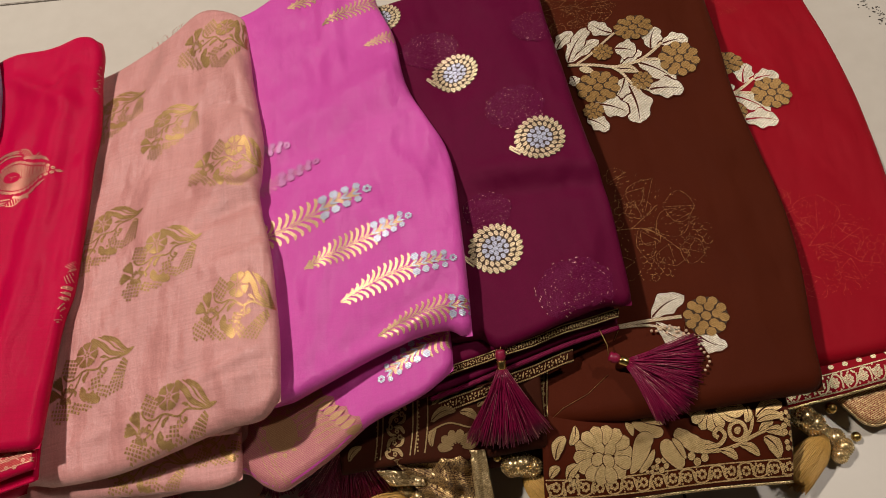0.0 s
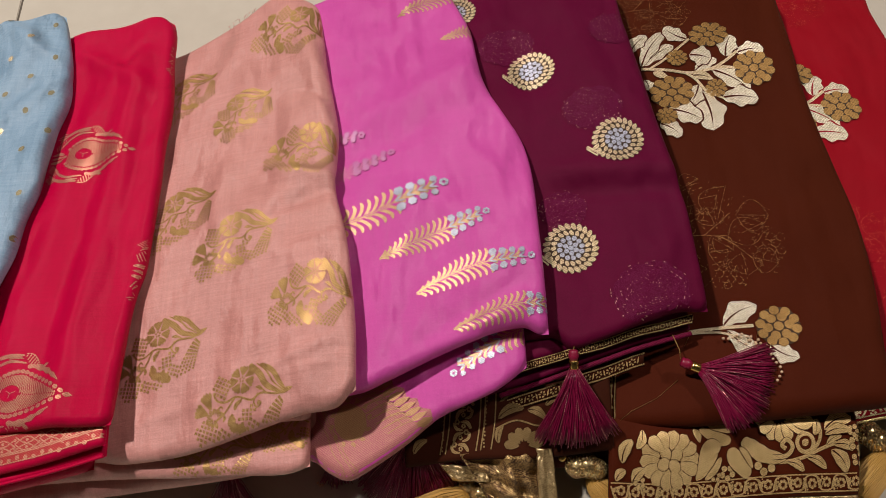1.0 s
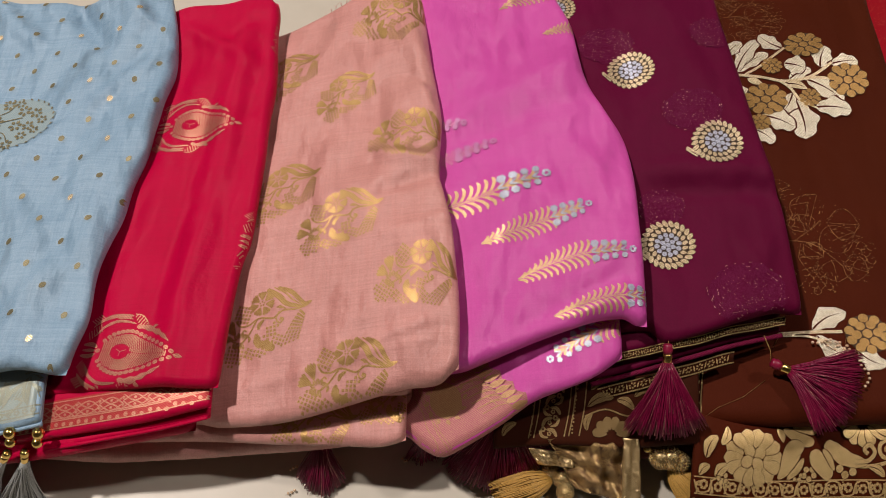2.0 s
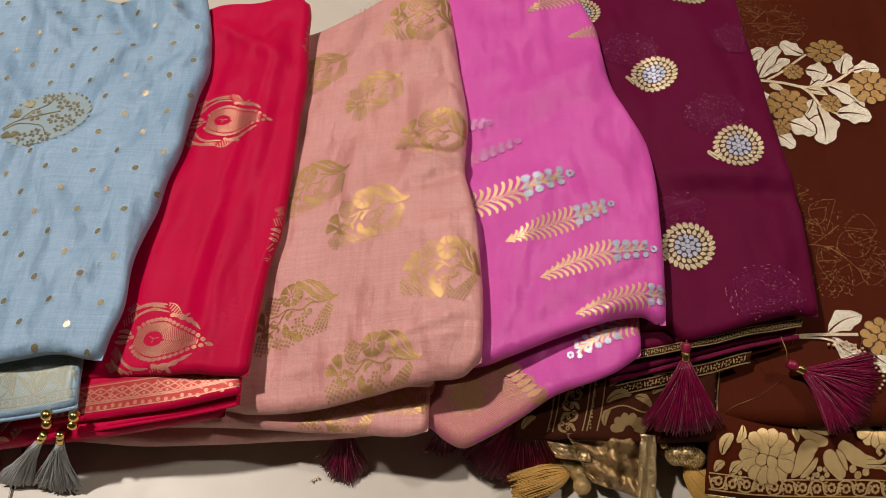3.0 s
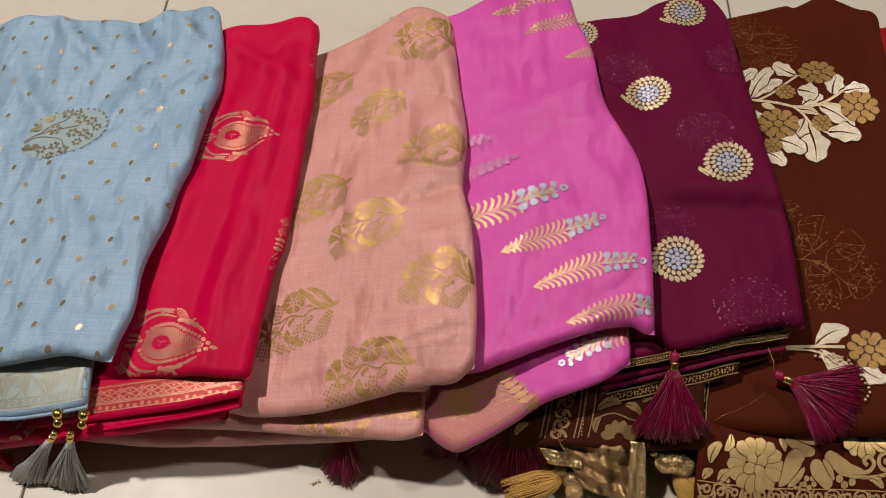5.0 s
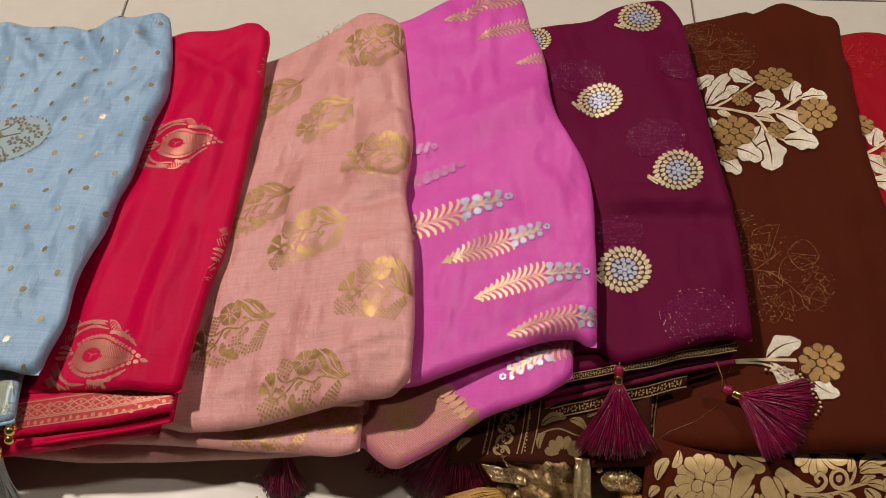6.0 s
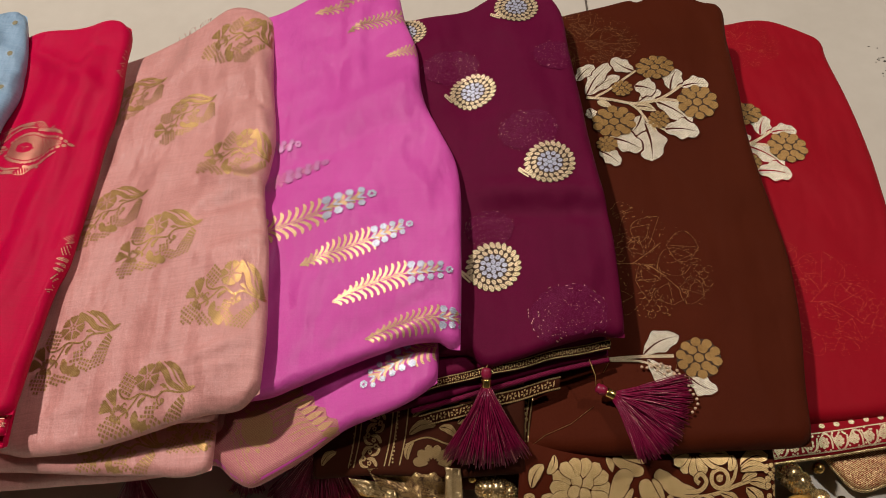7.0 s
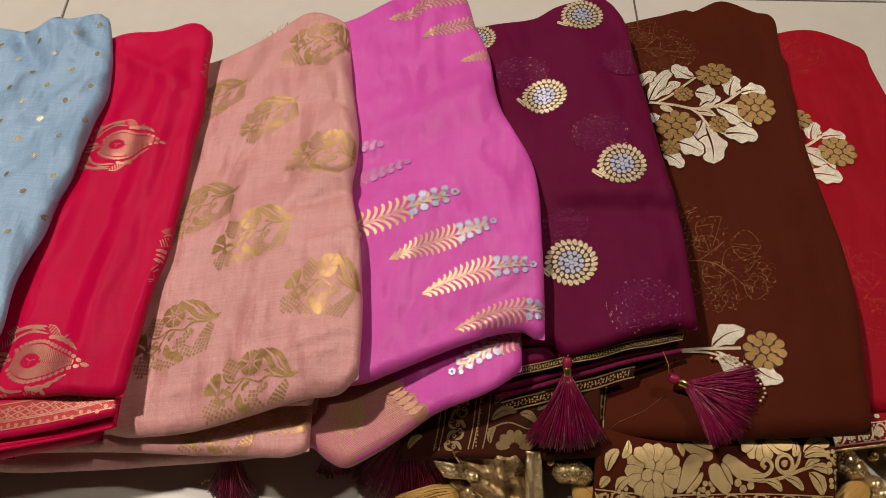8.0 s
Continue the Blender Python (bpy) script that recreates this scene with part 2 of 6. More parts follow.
def smooth(points):
    """A smooth curve through (a, b) pairs: Catmull-Rom in b over a, flat-ended."""
    a = [p[0] for p in points]
    b = [p[1] for p in points]
    n = len(a)
    tang = [0.0] * n
    for i in range(n):
        lo, hi = max(0, i - 1), min(n - 1, i + 1)
        tang[i] = (b[hi] - b[lo]) / (a[hi] - a[lo]) if hi > lo else 0.0

    def f(x):
        if n == 1 or x <= a[0]:
            return b[0]
        if x >= a[-1]:
            return b[-1]
        i = 0
        while x > a[i + 1]:
            i += 1
        h = a[i + 1] - a[i]
        s = (x - a[i]) / h
        return ((1 + 2 * s) * (1 - s) ** 2 * b[i] + s * (1 - s) ** 2 * h * tang[i]
                + s * s * (3 - 2 * s) * b[i + 1] + s * s * (s - 1) * h * tang[i + 1])
    return f


class Fold:
    """One folded layer of cloth: a slab with rolled edges. right: x over y, front and back: y over x,
    ridge: height over y, drop: fall over the distance from the right edge, width: how far it goes to the left."""

    def __init__(self, right, front, back, ridge, drop, width, roll, wave=0.0015, seed=1, creases=(), lean=0.0):
        self.right, self.front = smooth(right), smooth(front)
        self.back = smooth([(a, b + 0.0) for a, b in back])
        self.ridge, self.drop = smooth(ridge), smooth(drop)
        self.width, self.roll, self.wave, self.creases, self.lean = width, roll, wave, creases, lean
        k = seed * 12.9898
        self.ph = [(math.sin(k * (i + 1.7)) * 43758.5453) % 6.2832 for i in range(10)]

    def bump(self, x, y):
        p = self.ph
        a = math.sin(38 * x + 17 * y + p[0] + 1.3 * math.sin(21 * y + p[1]))
        b = math.sin(75 * x - 31 * y + p[2] + 1.1 * math.sin(33 * x + p[3]))
        c = math.sin(26 * y + 9 * x + p[4] + 0.9 * math.sin(44 * x + p[5]))
        d = math.sin(120 * y + 35 * x + p[6]) * math.sin(48 * x - 20 * y + p[7])
        z = self.wave * (0.5 * a + 0.3 * b + 0.55 * c + 0.22 * d)
        for x0, y0, x1, y1, wide, high in self.creases:
            dx, dy = x1 - x0, y1 - y0
            ll = dx * dx + dy * dy
            s = ((x - x0) * dx + (y - y0) * dy) / ll
            off = ((x - x0) * -dy + (y - y0) * dx) / math.sqrt(ll)
            fade = math.exp(-(max(0.0, abs(s - 0.5) - 0.4) * 5) ** 2)
            z += high * fade * math.exp(-(off / wide) ** 2)
        return z

    def flat(self, x, y):
        d = max(0.0, self.right(y) - x)
        return self.ridge(y) - self.drop(d) + self.bump(x, y) + self.lean * (x if self.lean else 0)

    def round_off(self, x, y):
        r = self.roll
        e1 = max(0.0, r - max(0.0, self.right(y) - x))
        e2 = max(0.0, r - max(0.0, min(y - self.front(x), self.back(x) - y)))
        q = min(r, math.hypot(e1, e2))
        return r - math.sqrt(max(0.0, r * r - q * q))

    def top(self, x, y):
        return max(self.flat(x, y), 2 * self.roll + 0.001) - self.round_off(x, y)

    def under(self, x, y):
        return max(self.flat(x, y), 2 * self.roll + 0.001) - 2 * self.roll + self.round_off(x, y)

    def inside(self, x, y):
        return self.front(x) <= y <= self.back(x) and self.right(y) - self.width <= x <= self.right(y)


REACH = 0.20
FOLDS = {
    "blue": Fold([(0.0494, -0.3159), (0.1294, -0.3119), (0.1581, -0.3079), (0.1903, -0.3091), (0.2181, -0.3058), (0.2416, -0.3012), (0.2708, -0.2985), (0.2972, -0.2929), (0.3272, -0.2904), (0.3485, -0.2893), (0.3772, -0.2852), (0.4206, -0.2905), (0.4726, -0.3041), (0.5026, -0.3161)],
        [(-0.5142, 0.1122), (-0.3942, 0.1162), (-0.3675, 0.1190), (-0.3440, 0.1230), (-0.3157, 0.1187), (-0.2857, 0.1207)],
        [(-0.6486, 0.4608), (-0.5286, 0.4808), (-0.5016, 0.4828), (-0.4641, 0.4771), (-0.4325, 0.4719), (-0.3930, 0.4674), (-0.3531, 0.4617), (-0.3286, 0.4692), (-0.3088, 0.4747), (-0.2938, 0.4627)],
                 [(0.10, 0.108), (0.2, 0.104), (0.32, 0.098), (0.47, 0.094)], [(0, 0), (0.05, 0.003), (0.1, 0.012), (0.2, 0.03), (0.3, 0.06)],
                 0.26, 0.008, 0.0028, 3, ((-0.385, 0.300, -0.297, 0.392, 0.006, 0.0022), (-0.370, 0.285, -0.305, 0.360, 0.011, -0.0016), (-0.385, 0.46, -0.345, 0.405, 0.010, -0.006), (-0.36, 0.47, -0.31, 0.425, 0.009, 0.006), (-0.46, 0.47, -0.41, 0.42, 0.009, 0.005), (-0.49, 0.42, -0.44, 0.35, 0.010, 0.004), (-0.335, 0.30, -0.315, 0.20, 0.012, 0.003), (-0.40, 0.30, -0.34, 0.17, 0.016, 0.003), (-0.37, 0.16, -0.34, 0.22, 0.010, -0.003))),
    "crimson": Fold([(0.0530, -0.2192), (0.1330, -0.2152), (0.1670, -0.2140), (0.2017, -0.2108), (0.2216, -0.2065), (0.2509, -0.2050), (0.2878, -0.2038), (0.3315, -0.2038), (0.3653, -0.2027), (0.4140, -0.2064), (0.4453, -0.2076), (0.4753, -0.2196)],
        [(-0.4380, 0.1107), (-0.3180, 0.1147), (-0.2431, 0.1124), (-0.2170, 0.1124), (-0.1870, 0.1144)],
        [(-0.4182, 0.4381), (-0.2982, 0.4581), (-0.2572, 0.4566), (-0.2210, 0.4584), (-0.2122, 0.4540), (-0.1972, 0.4420)],
                    [(0.10, 0.103), (0.32, 0.099), (0.46, 0.096)], [(0, 0), (0.03, 0.002), (0.08, 0.012), (0.2, 0.06)],
                    REACH, 0.007, 0.0018, 5, ((-0.252, 0.12, -0.228, 0.44, 0.011, 0.0042), (-0.268, 0.14, -0.250, 0.36, 0.010, -0.0025), (-0.285, 0.43, -0.225, 0.385, 0.007, 0.003), (-0.245, 0.41, -0.225, 0.43, 0.006, -0.002), (-0.225, 0.20, -0.218, 0.40, 0.007, -0.0020))),
    "peach": Fold([(0.0511, -0.0650), (0.1311, -0.0610), (0.1594, -0.0606), (0.1853, -0.0622), (0.2227, -0.0657), (0.2612, -0.0732), (0.2744, -0.0737), (0.3120, -0.0719), (0.3304, -0.0734), (0.3803, -0.0807), (0.4151, -0.0845), (0.4547, -0.0891), (0.4847, -0.1011)],
        [(-0.3613, 0.0975), (-0.2413, 0.1015), (-0.2198, 0.0970), (-0.1769, 0.0962), (-0.1323, 0.1027), (-0.0946, 0.1083), (-0.0740, 0.1105), (-0.0624, 0.1190), (-0.0324, 0.1260)],
        [(-0.3276, 0.4177), (-0.2076, 0.4377), (-0.1805, 0.4488), (-0.1525, 0.4588), (-0.1284, 0.4690), (-0.1077, 0.4660), (-0.0915, 0.4567), (-0.0765, 0.4447)],
                  [(0.09, 0.112), (0.16, 0.126), (0.33, 0.118), (0.46, 0.104)], [(0, 0), (0.02, 0.0012), (0.03, 0.0030), (0.05, 0.0090), (0.08, 0.0190), (0.11, 0.0290), (0.14, 0.0390), (0.25, 0.085)],
                  REACH, 0.008, 0.0022, 7, ((-0.115, 0.252, -0.07, 0.262, 0.006, -0.0035), (-0.12, 0.285, -0.07, 0.272, 0.006, 0.0035), (-0.13, 0.132, -0.075, 0.150, 0.004, 0.0025), (-0.20, 0.118, -0.07, 0.137, 0.0025, 0.0012), (-0.085, 0.33, -0.10, 0.43, 0.008, 0.003), (-0.115, 0.30, -0.135, 0.42, 0.010, -0.0025), (-0.16, 0.20, -0.15, 0.34, 0.010, 0.002), (-0.10, 0.215, -0.068, 0.225, 0.005, 0.0025), (-0.10, 0.36, -0.08, 0.345, 0.005, -0.0025))),
    "pink": Fold([(0.0813, 0.0575), (0.1613, 0.0615), (0.1902, 0.0622), (0.2262, 0.0625), (0.2673, 0.0627), (0.2950, 0.0587), (0.3225, 0.0473), (0.3556, 0.0354), (0.4016, 0.0311), (0.4379, 0.0211), (0.4760, 0.0137), (0.5060, 0.0017)],
        [(-0.1803, 0.1195), (-0.0603, 0.1235), (-0.0428, 0.1290), (-0.0117, 0.1409), (0.0191, 0.1498), (0.0461, 0.1538), (0.0573, 0.1479), (0.0873, 0.1499)],
        [(-0.2093, 0.4424), (-0.0893, 0.4624), (-0.0528, 0.4843), (-0.0377, 0.4889), (0.0120, 0.4794), (0.0270, 0.4674)],
                 [(0.14, 0.121), (0.23, 0.131), (0.30, 0.126), (0.44, 0.120), (0.48, 0.117)], [(0, 0), (0.03, 0.003), (0.07, 0.010), (0.12, 0.020), (0.15, 0.028), (0.25, 0.09)],
                 REACH, 0.008, 0.0020, 11, ((-0.06, 0.30, 0.04, 0.335, 0.012, -0.003), (-0.05, 0.33, 0.03, 0.365, 0.012, 0.003), (-0.030, 0.36, -0.036, 0.48, 0.008, -0.0035), (-0.014, 0.37, -0.018, 0.48, 0.009, 0.003), (-0.05, 0.16, -0.02, 0.25, 0.012, 0.002), (0.02, 0.155, 0.05, 0.17, 0.006, 0.003), (-0.02, 0.15, 0.04, 0.18, 0.006, -0.002))),
    "wine": Fold([(0.0856, 0.1635), (0.1656, 0.1675), (0.1916, 0.1677), (0.2307, 0.1663), (0.2669, 0.1619), (0.3076, 0.1568), (0.3476, 0.1540), (0.3976, 0.1499), (0.4452, 0.1472), (0.4701, 0.1371), (0.5001, 0.1251)],
        [(-0.0539, 0.1497), (0.0661, 0.1537), (0.0770, 0.1449), (0.0926, 0.1471), (0.1208, 0.1541), (0.1505, 0.1617), (0.1667, 0.1603), (0.1967, 0.1623)],
        [(-0.0861, 0.4347), (0.0339, 0.4547), (0.0708, 0.4556), (0.0903, 0.4650), (0.1270, 0.4731), (0.1341, 0.4711), (0.1491, 0.4591)],
                 [(0.14, 0.112), (0.21, 0.117), (0.29, 0.126), (0.45, 0.122)], [(0, 0), (0.04, 0.002), (0.08, 0.010), (0.12, 0.016), (0.15, 0.022), (0.28, 0.09)],
                 REACH, 0.007, 0.0012, 13, ((0.07, 0.255, 0.16, 0.247, 0.008, -0.003), (0.08, 0.272, 0.16, 0.262, 0.008, 0.0025), (0.10, 0.44, 0.13, 0.32, 0.012, 0.002), (0.06, 0.40, 0.075, 0.30, 0.010, -0.002), (0.12, 0.16, 0.15, 0.21, 0.008, 0.002))),
    "brown": Fold([(0.0547, 0.2871), (0.1347, 0.2911), (0.1825, 0.2967), (0.2217, 0.2988), (0.2544, 0.2975), (0.3035, 0.2921), (0.3444, 0.2881), (0.3986, 0.2878), (0.4372, 0.2881), (0.4845, 0.2926), (0.5145, 0.2886)],
        [(-0.0099, 0.0988), (0.1101, 0.1028), (0.1677, 0.0986), (0.2399, 0.0992), (0.2839, 0.1006), (0.3139, 0.1026)],
        [(0.0443, 0.4622), (0.1643, 0.4822), (0.1898, 0.4877), (0.2127, 0.4931), (0.2194, 0.4899), (0.2456, 0.5007), (0.2723, 0.4857), (0.2868, 0.4827), (0.3018, 0.4707)],
                  [(0.09, 0.078), (0.2, 0.088), (0.34, 0.096), (0.4, 0.102), (0.5, 0.100)], [(0, 0), (0.05, 0.002), (0.08, 0.005), (0.13, 0.011), (0.25, 0.045)],
                  0.214, 0.011, 0.0010, 17, ()),
    "red": Fold([(0.0000, 0.3940), (0.1300, 0.4000), (0.2000, 0.4035), (0.3184, 0.4090), (0.3703, 0.4087), (0.4145, 0.4060), (0.4691, 0.3998), (0.4921, 0.4004), (0.5221, 0.3964)],
        [(0.1847, 0.1238), (0.3047, 0.1278), (0.3298, 0.1297), (0.3584, 0.1324), (0.3884, 0.1344)],
        [(0.1943, 0.4934), (0.3143, 0.5134), (0.3397, 0.5183), (0.3600, 0.5155), (0.3922, 0.4964), (0.4072, 0.4844)],
                [(0.10, 0.044), (0.34, 0.050), (0.5, 0.050)], [(0, 0), (0.1, 0.003), (0.25, 0.02)],
                REACH, 0.010, 0.0008, 19, ()),
    "blue_border": Fold([(0.08, -0.331), (0.13, -0.333), (0.3, -0.330)], [(-0.60, 0.080), (-0.39, 0.085), (-0.36, 0.089), (-0.331, 0.095)], [(-0.6, 0.25), (0, 0.25)],
                        [(0.08, 0.079), (0.13, 0.087), (0.3, 0.080)], [(0, 0), (0.1, 0.004), (0.25, 0.03)], 0.22, 0.004, 0.0007, 23),
    "blue_low": Fold([(0.08, -0.341), (0.3, -0.340)], [(-0.60, 0.084), (-0.39, 0.088), (-0.341, 0.097)], [(-0.6, 0.25), (0, 0.25)],
                     [(0.08, 0.068), (0.13, 0.074), (0.3, 0.070)], [(0, 0), (0.1, 0.004), (0.25, 0.03)], 0.22, 0.005, 0.0007, 24),
    "crimson_border": Fold([(0.08, -0.221), (0.3, -0.222)], [(-0.42, 0.083), (-0.324, 0.088), (-0.269, 0.093), (-0.224, 0.102)], [(-0.6, 0.25), (0, 0.25)],
                           [(0.08, 0.086), (0.12, 0.0915), (0.3, 0.085)], [(0, 0), (0.08, 0.010), (0.2, 0.05)], 0.18, 0.0035, 0.0006, 25),
    "crimson_third": Fold([(0.08, -0.223), (0.3, -0.226)], [(-0.42, 0.080), (-0.324, 0.083), (-0.269, 0.089), (-0.224, 0.098)], [(-0.6, 0.25), (0, 0.25)],
                          [(0.08, 0.078), (0.12, 0.082), (0.3, 0.075)], [(0, 0), (0.08, 0.010), (0.2, 0.05)], 0.18, 0.003, 0.0006, 26),
    "crimson_fourth": Fold([(0.08, -0.235), (0.3, -0.236)], [(-0.42, 0.074), (-0.332, 0.078), (-0.279, 0.085), (-0.236, 0.093)], [(-0.6, 0.25), (0, 0.25)],
                           [(0.08, 0.072), (0.12, 0.075), (0.3, 0.070)], [(0, 0), (0.08, 0.008), (0.2, 0.04)], 0.18, 0.007, 0.0010, 27),
    "crimson_low": Fold([(0.08, -0.30), (0.3, -0.30)], [(-0.60, 0.070), (-0.40, 0.077), (-0.345, 0.083), (-0.30, 0.086)], [(-0.6, 0.25), (0, 0.25)],
                        [(0.08, 0.052), (0.3, 0.058)], [(0, 0), (0.2, 0.01), (0.3, 0.03)], 0.28, 0.007, 0.0010, 28),
    "peach_second": Fold([(0.07, -0.096), (0.12, -0.095), (0.3, -0.10)], [(-0.40, 0.092), (-0.286, 0.093), (-0.233, 0.092), (-0.185, 0.088), (-0.138, 0.085), (-0.112, 0.083), (-0.095, 0.086)], [(-0.6, 0.25), (0, 0.25)],
                         [(0.08, 0.072), (0.12, 0.080), (0.3, 0.075)], [(0, 0), (0.04, 0.010), (0.09, 0.018), (0.14, 0.026), (0.25, 0.04)], 0.25, 0.006, 0.0014, 29),
    "peach_third": Fold([(0.07, -0.112), (0.3, -0.115)], [(-0.40, 0.088), (-0.317, 0.083), (-0.286, 0.083), (-0.221, 0.086), (-0.174, 0.088), (-0.112, 0.092)], [(-0.6, 0.25), (0, 0.25)],
                        [(0.08, 0.048), (0.12, 0.056), (0.3, 0.055)], [(0, 0), (0.04, 0.008), (0.09, 0.014), (0.14, 0.018), (0.25, 0.02)], 0.25, 0.006, 0.0016, 31),
    "pink_second": Fold([(0.07, 0.044), (0.125, 0.046), (0.15, 0.0475), (0.3, 0.045)], [(-0.16, 0.095), (-0.097, 0.093), (-0.084, 0.083), (-0.072, 0.0775), (-0.061, 0.081), (-0.034, 0.095), (-0.011, 0.109), (0.027, 0.121), (0.048, 0.134)],
                        [(-0.6, 0.26), (0.1, 0.26)], [(0.08, 0.094), (0.13, 0.101), (0.2, 0.103), (0.3, 0.10)], [(0, 0), (0.02, 0.002), (0.06, 0.012), (0.11, 0.026), (0.15, 0.036), (0.2, 0.06)], 0.17, 0.007, 0.0014, 33),
    "wine_second": Fold([(0.1, 0.158), (0.3, 0.158)], [(-0.05, 0.126), (0.02, 0.136), (0.055, 0.142), (0.092, 0.1485), (0.126, 0.157), (0.16, 0.163)], [(-0.6, 0.26), (0.2, 0.26)],
                        [(0.1, 0.094), (0.16, 0.097), (0.3, 0.098)], [(0, 0), (0.1, 0.008), (0.2, 0.05)], 0.2, 0.004, 0.0006, 35),
    "wine_third": Fold([(0.1, 0.160), (0.3, 0.160)], [(-0.05, 0.113), (0.02, 0.126), (0.055, 0.132), (0.092, 0.141), (0.126, 0.150), (0.162, 0.157)], [(-0.6, 0.26), (0.2, 0.26)],
                       [(0.1, 0.083), (0.16, 0.088), (0.3, 0.09)], [(0, 0), (0.1, 0.008), (0.2, 0.04)], 0.2, 0.003, 0.0006, 36),
    "brown_brocade": Fold([(0.05, 0.104), (0.3, 0.106)], [(-0.06, 0.088), (0.0, 0.090), (0.05, 0.087), (0.104, 0.089)], [(-0.6, 0.20), (0.2, 0.20)],
                          [(0.08, 0.048), (0.11, 0.060), (0.14, 0.072), (0.2, 0.075)], [(0, 0), (0.1, 0.006), (0.16, 0.012)], 0.14, 0.003, 0.0022, 37),
    "brown_band": Fold([(0.05, 0.266), (0.10, 0.269), (0.2, 0.27)], [(0.09, 0.058), (0.135, 0.0545), (0.211, 0.0545), (0.27, 0.053)], [(0, 0.20), (0.3, 0.20)],
                       [(0.05, 0.031), (0.075, 0.046), (0.1, 0.056), (0.2, 0.058)], [(0, 0), (0.2, 0.004)], 0.168, 0.003, 0.0010, 39),
    "brown_low": Fold([(0.05, 0.262), (0.2, 0.262)], [(0.05, 0.085), (0.3, 0.085)], [(0, 0.20), (0.3, 0.20)],
                      [(0.05, 0.040), (0.2, 0.045)], [(0, 0), (0.2, 0.004)], 0.2, 0.010, 0.0010, 40),
    "red_band": Fold([(0.05, 0.388), (0.3, 0.392)], [(0.24, 0.098), (0.289, 0.105), (0.323, 0.109), (0.352, 0.113), (0.40, 0.120)], [(0, 0.25), (0.5, 0.25)],
                     [(0.10, 0.028), (0.13, 0.036), (0.25, 0.036)], [(0, 0), (0.2, 0.002)], 0.13, 0.003, 0.0008, 41),
    "red_low": Fold([(0.05, 0.386), (0.3, 0.388)], [(0.318, 0.112), (0.325, 0.103), (0.335, 0.091), (0.345, 0.088), (0.36, 0.092), (0.40, 0.097)], [(0, 0.25), (0.5, 0.25)],
                    [(0.08, 0.016), (0.13, 0.022), (0.25, 0.022)], [(0, 0), (0.2, 0.002)], 0.068, 0.004, 0.0008, 42),
}


FOLDS["blue"].creases = tuple((*c[:5], c[5] * 1.4) for c in FOLDS["blue"].creases)


def spread(total, near, r, steps):
    """Distances from an edge: dense on the roll, even beyond it."""
    edge = [r * k for k in (0.0, 0.02, 0.08, 0.18, 0.32, 0.5, 0.75, 1.0)]
    rest = [r + (total - r) * (i + 1) / steps for i in range(steps)]
    return edge + rest if near else rest


def fold_mesh(f, steps_x=46, steps_y=64):
    """The closed rounded slab of a fold."""
    r = f.roll
    ds = spread(f.width, True, r, steps_x)
    edge = [0.0, 0.02, 0.08, 0.18, 0.32, 0.5, 0.75, 1.0]
    bm = bmesh.new()
    rows = []
    for sheet in (0, 1):
        grid = []
        for d in ds:
            line = []
            vs = [(0, e * r) for e in edge] + [(1, (i + 1) / steps_y) for i in range(steps_y - 1)] + [(2, e * r) for e in reversed(edge)]
            for how, v in vs:
                x, y = f.right(0.25) - d, 0.25
                for _ in range(6):
                    lo, hi = f.front(x), f.back(x)
                    y = lo + v if how == 0 else hi - v if how == 2 else lo + r + (hi - lo - 2 * r) * v
                    x = f.right(y) - d
                z = f.top(x, y) if sheet == 0 else f.under(x, y)
                line.append(bm.verts.new((x, y, z)))
            grid.append(line)
        for i in range(len(grid) - 1):
            for j in range(len(grid[0]) - 1):
                q = (grid[i][j], grid[i][j + 1], grid[i + 1][j + 1], grid[i + 1][j])
                bm.faces.new(q if sheet == 0 else q[::-1])
        rows.append(grid)
    a, b = rows
    rim = lambda g: [g[0][j] for j in range(len(g[0]))] + [g[i][-1] for i in range(1, len(g))] + [g[-1][j] for j in range(len(g[0]) - 2, -1, -1)] + [g[i][0] for i in range(len(g) - 2, 0, -1)]
    ra, rb = rim(a), rim(b)
    for i in range(len(ra)):
        j = (i + 1) % len(ra)
        bm.faces.new((ra[i], rb[i], rb[j], ra[j]))
    bmesh.ops.remove_doubles(bm, verts=bm.verts, dist=1e-6)
    bmesh.ops.recalc_face_normals(bm, faces=bm.faces)
    return bm


def part(name, bm, material, parent=None, label="", shade=True):
    """Links a bmesh as one mesh object under a thing or a part."""
    me = bpy.data.meshes.new(name)
    bm.to_mesh(me)
    bm.free()
    me.materials.append(material)
    if shade:
        for p in me.polygons:
            p.use_smooth = True
    ob = new(name, me)
    if parent:
        ob.parent = parent
        if parent.type == "EMPTY":
            ob.matrix_parent_inverse = Matrix.Translation(-parent.location)
    if label:
        ob["label"] = label
    return ob


def thing(name, label, category, group="", kind="", at=(0, 0, 0)):
    ob = new(name)
    ob.location = at
    return tagged(ob, label, category, group, kind)


def box(bm, x0, x1, y0, y1, z0, z1):
    vs = [bm.verts.new(p) for p in ((x0, y0, z0), (x1, y0, z0), (x1, y1, z0), (x0, y1, z0), (x0, y0, z1), (x1, y0, z1), (x1, y1, z1), (x0, y1, z1))]
    for f in ((0, 3, 2, 1), (4, 5, 6, 7), (0, 1, 5, 4), (1, 2, 6, 5), (2, 3, 7, 6), (3, 0, 4, 7)):
        bm.faces.new([vs[i] for i in f])
    return bm


# ---------------------------------------------------------------- room

WEST, EAST, SOUTH, NORTH = -2.8, 2.6, -2.39, 2.41


